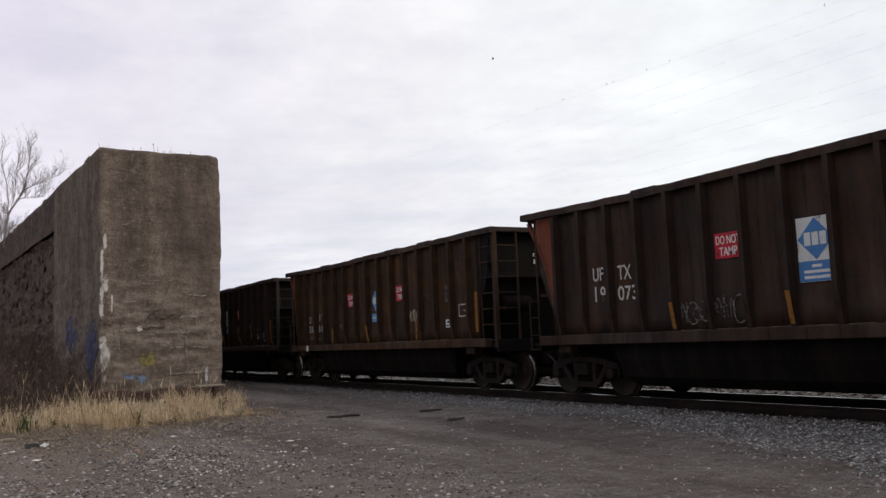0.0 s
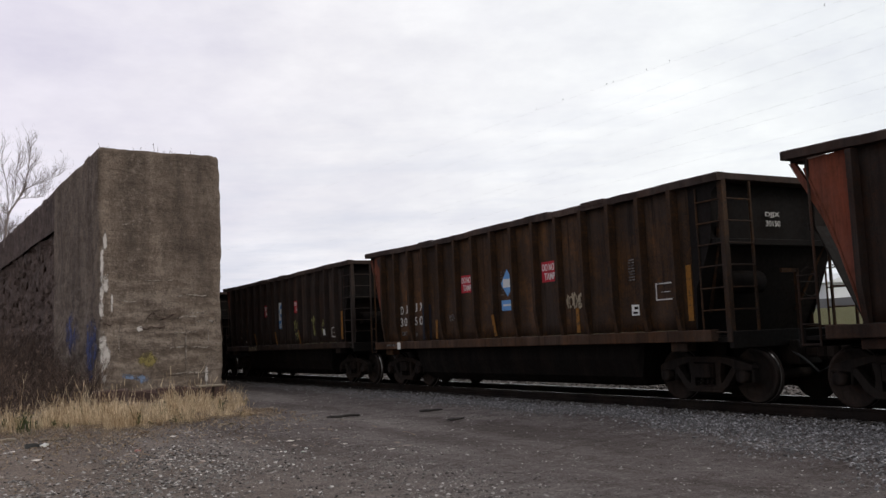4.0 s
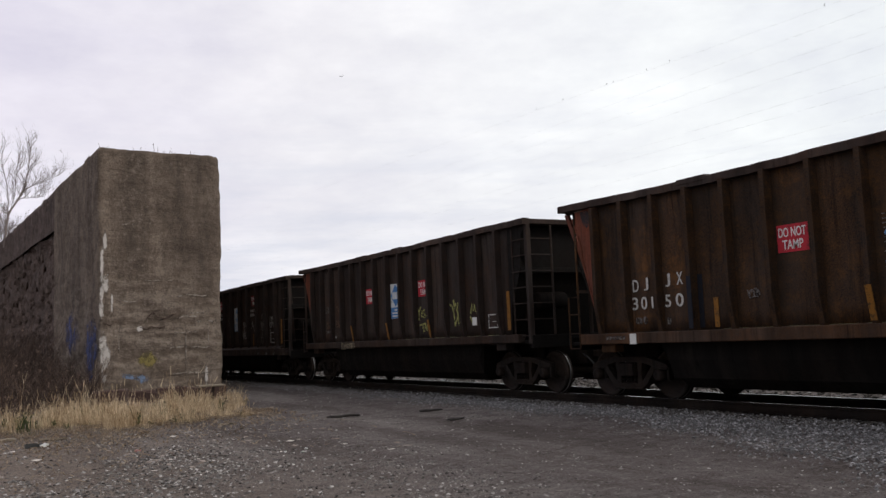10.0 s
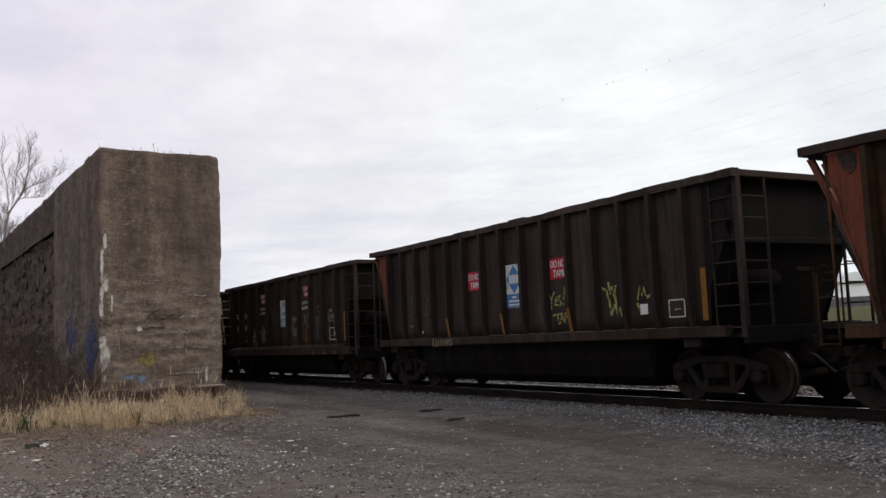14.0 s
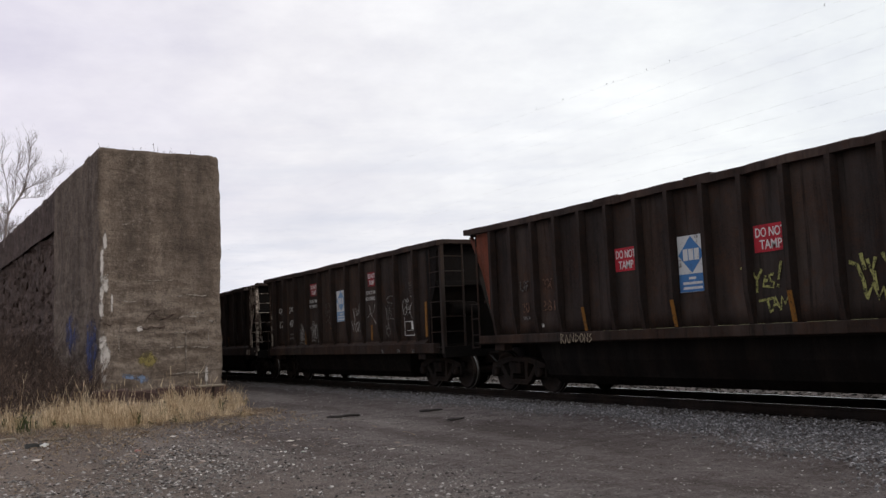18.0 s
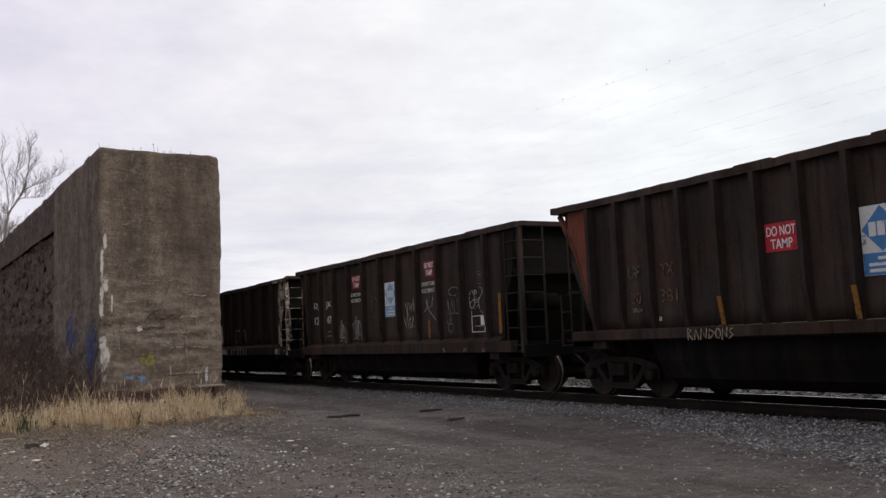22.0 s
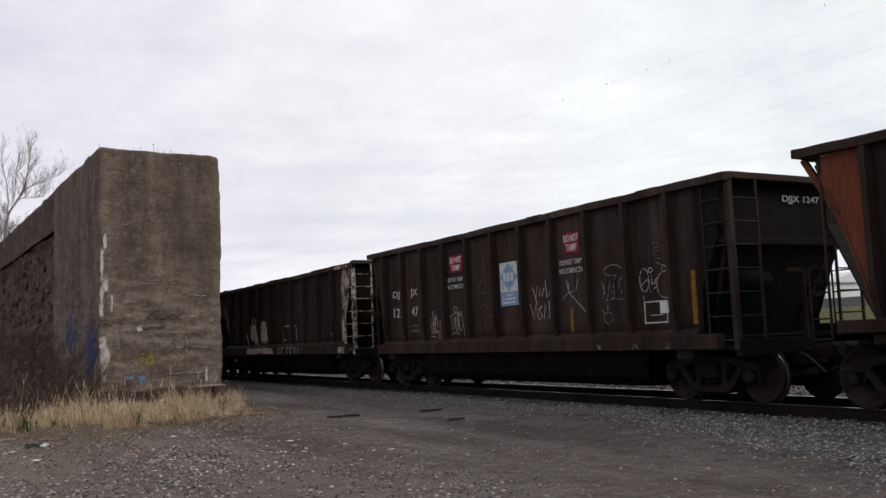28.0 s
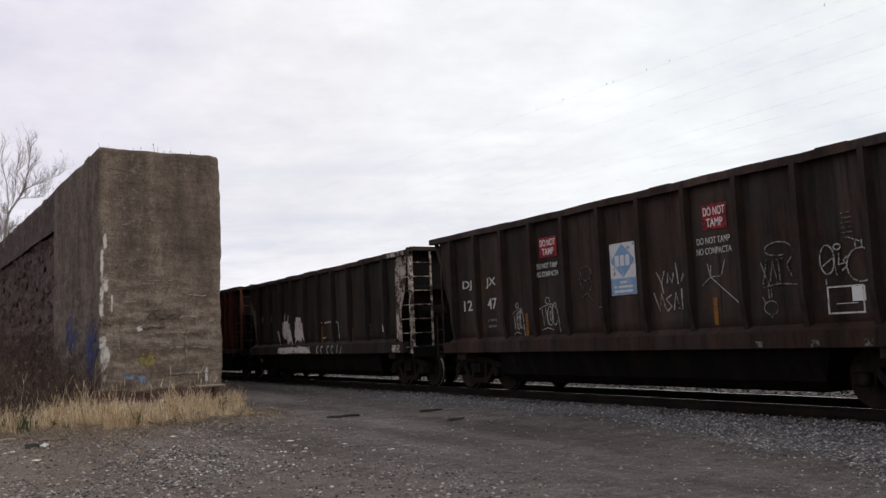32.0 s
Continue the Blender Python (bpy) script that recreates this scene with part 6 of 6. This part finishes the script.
for wx, wz, wr in ((30, 13.0, 0.003), (30, 12.0, 0.01), (30, 11.5, 0.003), (30, 10.5, 0.0), (30, 9.9, 0.005), (30, 9.15, 0.0), (30, 13.1, 0.031)):
    wire_at(wx, wz, wr)


def bird_mesh():
    bm = bmesh.new()
    bmesh.ops.create_uvsphere(bm, u_segments=8, v_segments=6, radius=0.07)
    for v in bm.verts:
        v.co = Vector((v.co.x * 0.75, v.co.y * 0.8, v.co.z * 1.35))
    k = len(bm.verts)
    r = bmesh.ops.create_uvsphere(bm, u_segments=8, v_segments=5, radius=0.04, matrix=Matrix.Translation((0, -0.03, 0.115)))
    prism(bm, [(0.02, -0.06), (0.10, -0.19), (0.06, -0.20), (0.0, -0.09)], -0.02, 0.02, "x")
    prism(bm, [(-0.06, 0.11), (-0.10, 0.115), (-0.06, 0.125)], -0.008, 0.008, "x")
    bmesh.ops.scale(bm, verts=bm.verts, vec=(0.27, 0.27, 0.27))
    return mesh_of(bm, "body", M_BIRD)


BIRD = bird_mesh()


def perched_bird(x, y, z, rz):
    t = thing("perched_bird", pose(x, y, z, 0, 0, rz), "small dark bird perched on an overhead wire", "bird", "birds on the wire")
    share("body", BIRD, t)
    for x in (-0.012, 0.006):
        part("leg", boxes((x, x + 0.005, -0.003, 0.003, -0.078, -0.02)), M_BIRD, t)


for by in (22.2, 30.7, 32.3, 34.8, 35.3, 39.0, 41.5):
    perched_bird(30, by, 13.1 + 0.031 * by + 0.08, 90 + by * 37 % 50)


def flying_bird():
    t = thing("flying_bird", pose(7.0, 49.0, 15.9), "small dark bird flying with spread wings", "bird")
    share("body", BIRD, t, pose(0, 0, 0, 90) @ Matrix.Scale(0.95, 4))
    for sgn in (-1, 1):
        bm = bmesh.new()
        prism(bm, [(0.0, -0.045), (sgn * 0.10, -0.06), (sgn * 0.21, 0.02), (sgn * 0.10, 0.025), (0.0, 0.03)], -0.006, 0.006, "z")
        part("wing", bm, M_BIRD, t).matrix_local = pose(0, 0, 0.01, 0, -18 * sgn)
    return t


FLYER, SOARER = flying_bird(), flying_bird()


# ---- behind the line ----
def build_far_side():
    w = thing("parapet", pose(0, 0, 0), "low grey concrete parapet along a grass bank", "parapet", kind="structure")
    w.name = "wall_parapet"
    rnd = random.Random(3)
    for i in range(10):
        part("panel", boxes((61.0, 61.3, 20 + i * 6.0, 25.96 + i * 6.0, 2.5, 3.45), bevel=0.03), M_PARAPET, w)
    s = thing("white_shed", pose(75, 62, 2.6), "distant white shed with a low pitched roof", "shed")
    part("wall", boxes((-4, 4, -7, 7, 0, 2.6)), M_SHED, s)
    bm = bmesh.new()
    prism(bm, [(-4.3, 2.6), (4.3, 2.6), (0, 3.6)], -7.3, 7.3, "y")
    part("roof", bm, M_SHED, s)


build_far_side()


# ---- the overcast sky behind everything ----
def sky_material():
    m = bpy.data.materials.new("overcast_sky")
    m.use_nodes = True
    n = Nodes(m)
    n.t.nodes.remove(n.b)
    v = n.coords((1, 1, 2.6))
    big = n.noise(v, 3.2, 8, 0.58)
    wisp = n.noise(n.coords((1.0, 1.0, 9.0)), 2.2, 8, 0.62)
    sep = n.add("ShaderNodeSeparateXYZ", Vector=n.coords())
    side = n.ramp(n.add("ShaderNodeMapRange", Value=sep.outputs["X"], From_Min=0.0, From_Max=0.85).outputs[0], (0.0, (0.86, 0.82, 0.93)), (0.45, (0.93, 0.92, 0.96)), (1.0, (0.97, 1.01, 1.02)))
    puff = n.ramp(big, (0.32, (0.83, 0.83, 0.87)), (0.50, (0.93, 0.93, 0.935)), (0.66, (1.02, 1.02, 1.01)))
    c = n.mix(1.0, side, puff, "MULTIPLY")
    lump = n.ramp(n.noise(n.coords((1, 1, 2.2)), 9.0, 9, 0.60), (0.36, (0.945, 0.945, 0.96)), (0.54, (1.0, 1.0, 1.0)), (0.70, (1.045, 1.045, 1.04)))
    c = n.mix(1.0, c, lump, "MULTIPLY")
    low = n.ramp(sep.outputs["Z"], (0.05, 1.0), (0.30, 0.0))
    c = n.mix(n.mix(1.0, n.ramp(wisp, (0.47, 0.0), (0.62, 0.78)), low, "MULTIPLY"), c, (0.64, 0.67, 0.77))
    e = n.add("ShaderNodeEmission", Color=c, Strength=1.02)
    n.put(n.t.nodes["Material Output"].inputs["Surface"], e.outputs[0])
    return m


def build_sky():
    vs, fs = [], []
    na, ne, r = 40, 18, 2500.0
    for j in range(ne + 1):
        el = radians(-3 + 73 * j / ne)
        for i in range(na + 1):
            az = radians(-60 + 180 * i / na)
            vs.append((math.sin(az) * math.cos(el), math.cos(az) * math.cos(el), math.sin(el)))
    for j in range(ne):
        for i in range(na):
            a = j * (na + 1) + i
            fs.append((a, a + na + 1, a + na + 2, a + 1))
    me = bpy.data.meshes.new("sky_backdrop")
    me.from_pydata(vs, [], fs)
    me.materials.append(sky_material())
    for p in me.polygons:
        p.use_smooth = True
    ob = tagged(new("sky_backdrop", me), "bright overcast sky with soft drifting clouds", "sky", kind="structure")
    ob.scale = (r, r, r)
    return ob


SKY = build_sky()


# ---- what moves ----
RUN = [(0.0, 0.0), (1.0, 1.86), (2.0, 3.66), (3.0, 5.36), (3.5, 6.20), (5.5, 9.50), (6.0, 10.31), (7.0, 11.91), (8.0, 13.49), (9.0, 15.06), (10.0, 16.63),
       (11.0, 18.16), (12.0, 19.66), (13.0, 21.14), (14.0, 22.60), (14.5, 23.32), (16.5, 26.19), (17.0, 26.90), (17.5, 27.58), (18.0, 28.06), (19.0, 28.97),
       (20.0, 29.86), (21.0, 30.75), (22.0, 31.64), (23.0, 32.55), (23.5, 33.02), (24.0, 33.52), (25.0, 34.64), (25.5, 35.20), (27.5, 37.26), (28.0, 37.74),
       (29.0, 38.73), (30.0, 39.70), (31.0, 40.65), (32.0, 41.63)]


def travelled(t):
    """Metres run by the train at t, smooth through the rows of RUN."""
    for i, ((a, p), (b, q)) in enumerate(zip(RUN, RUN[1:])):
        if a <= t <= b:
            def slope(j):
                lo, hi = max(j - 1, 0), min(j + 1, len(RUN) - 1)
                return (RUN[hi][1] - RUN[lo][1]) / (RUN[hi][0] - RUN[lo][0])
            h, k = b - a, (t - a) / (b - a)
            m0, m1 = slope(i), slope(i + 1)
            return (2 * k ** 3 - 3 * k * k + 1) * p + (k ** 3 - 2 * k * k + k) * h * m0 + (3 * k * k - 2 * k ** 3) * q + (k ** 3 - k * k) * h * m1
    return RUN[-1][1]


def motions():
    for car, u in CARS:
        walk(car, [(t, pose(LINE_X, u - travelled(t), RAIL_TOP)) for t in [i * 0.5 for i in range(65)]])
    for w, dy in WHEELS:
        walk(w, [(i * 0.25, pose(0, dy, 0.457, math.degrees(travelled(i * 0.25) / 0.457))) for i in range(129)])
    walk(FLYER, [(t, pose(26.74 + 6.08 * t, 40.88 - 3.3 * t, 16.82 - 0.2 * t - 0.40 * t * t if t < 3 else 12.6, 0, 5 * math.sin(t * 9), 62)) for t in (0.0, 0.4, 0.8, 1.2, 1.6, 2.0, 2.4, 3.0, 8.0, 16.0, 32.0)])
    walk(SOARER, [(t, pose(x, y, z, 0, 6 * math.sin(t * 7), rz)) for t, x, y, z, rz in (
        (0.0, 253.1, 530.8, 120.8, 150), (8.4, 139.2, 291.9, 67.6, 150), (8.7, 83.6, 177.0, 42.7, 150), (9.0, 61.8, 133.0, 33.3, 150), (9.3, 44.6, 97.5, 26.3, 155), (9.7, 33.4, 75.2, 23.2, 160),
        (10.0, 26.6, 61.6, 21.6, 165), (10.6, 18.6, 44.5, 21.0, 190), (11.4, 17.6, 34.4, 18.1, 240), (12.0, 21.8, 32.8, 16.3, 280), (12.4, 27.5, 34.2, 15.3, 285), (12.8, 33.8, 35.0, 13.3, 280),
        (13.2, 41.1, 35.0, 11.9, 270), (13.6, 48.7, 33.9, 10.6, 265), (16.0, 95.0, 20.0, 12.0, 255), (32.0, 300.0, -60.0, 30.0, 255))])
    walk(SKY, [(0.0, pose(0, 0, 0, 0, 0, 0)), (16.0, pose(0, 0, 0, 0, 0, 2.4)), (32.0, pose(0, 0, 0, 0, 0, 4.8))])


motions()
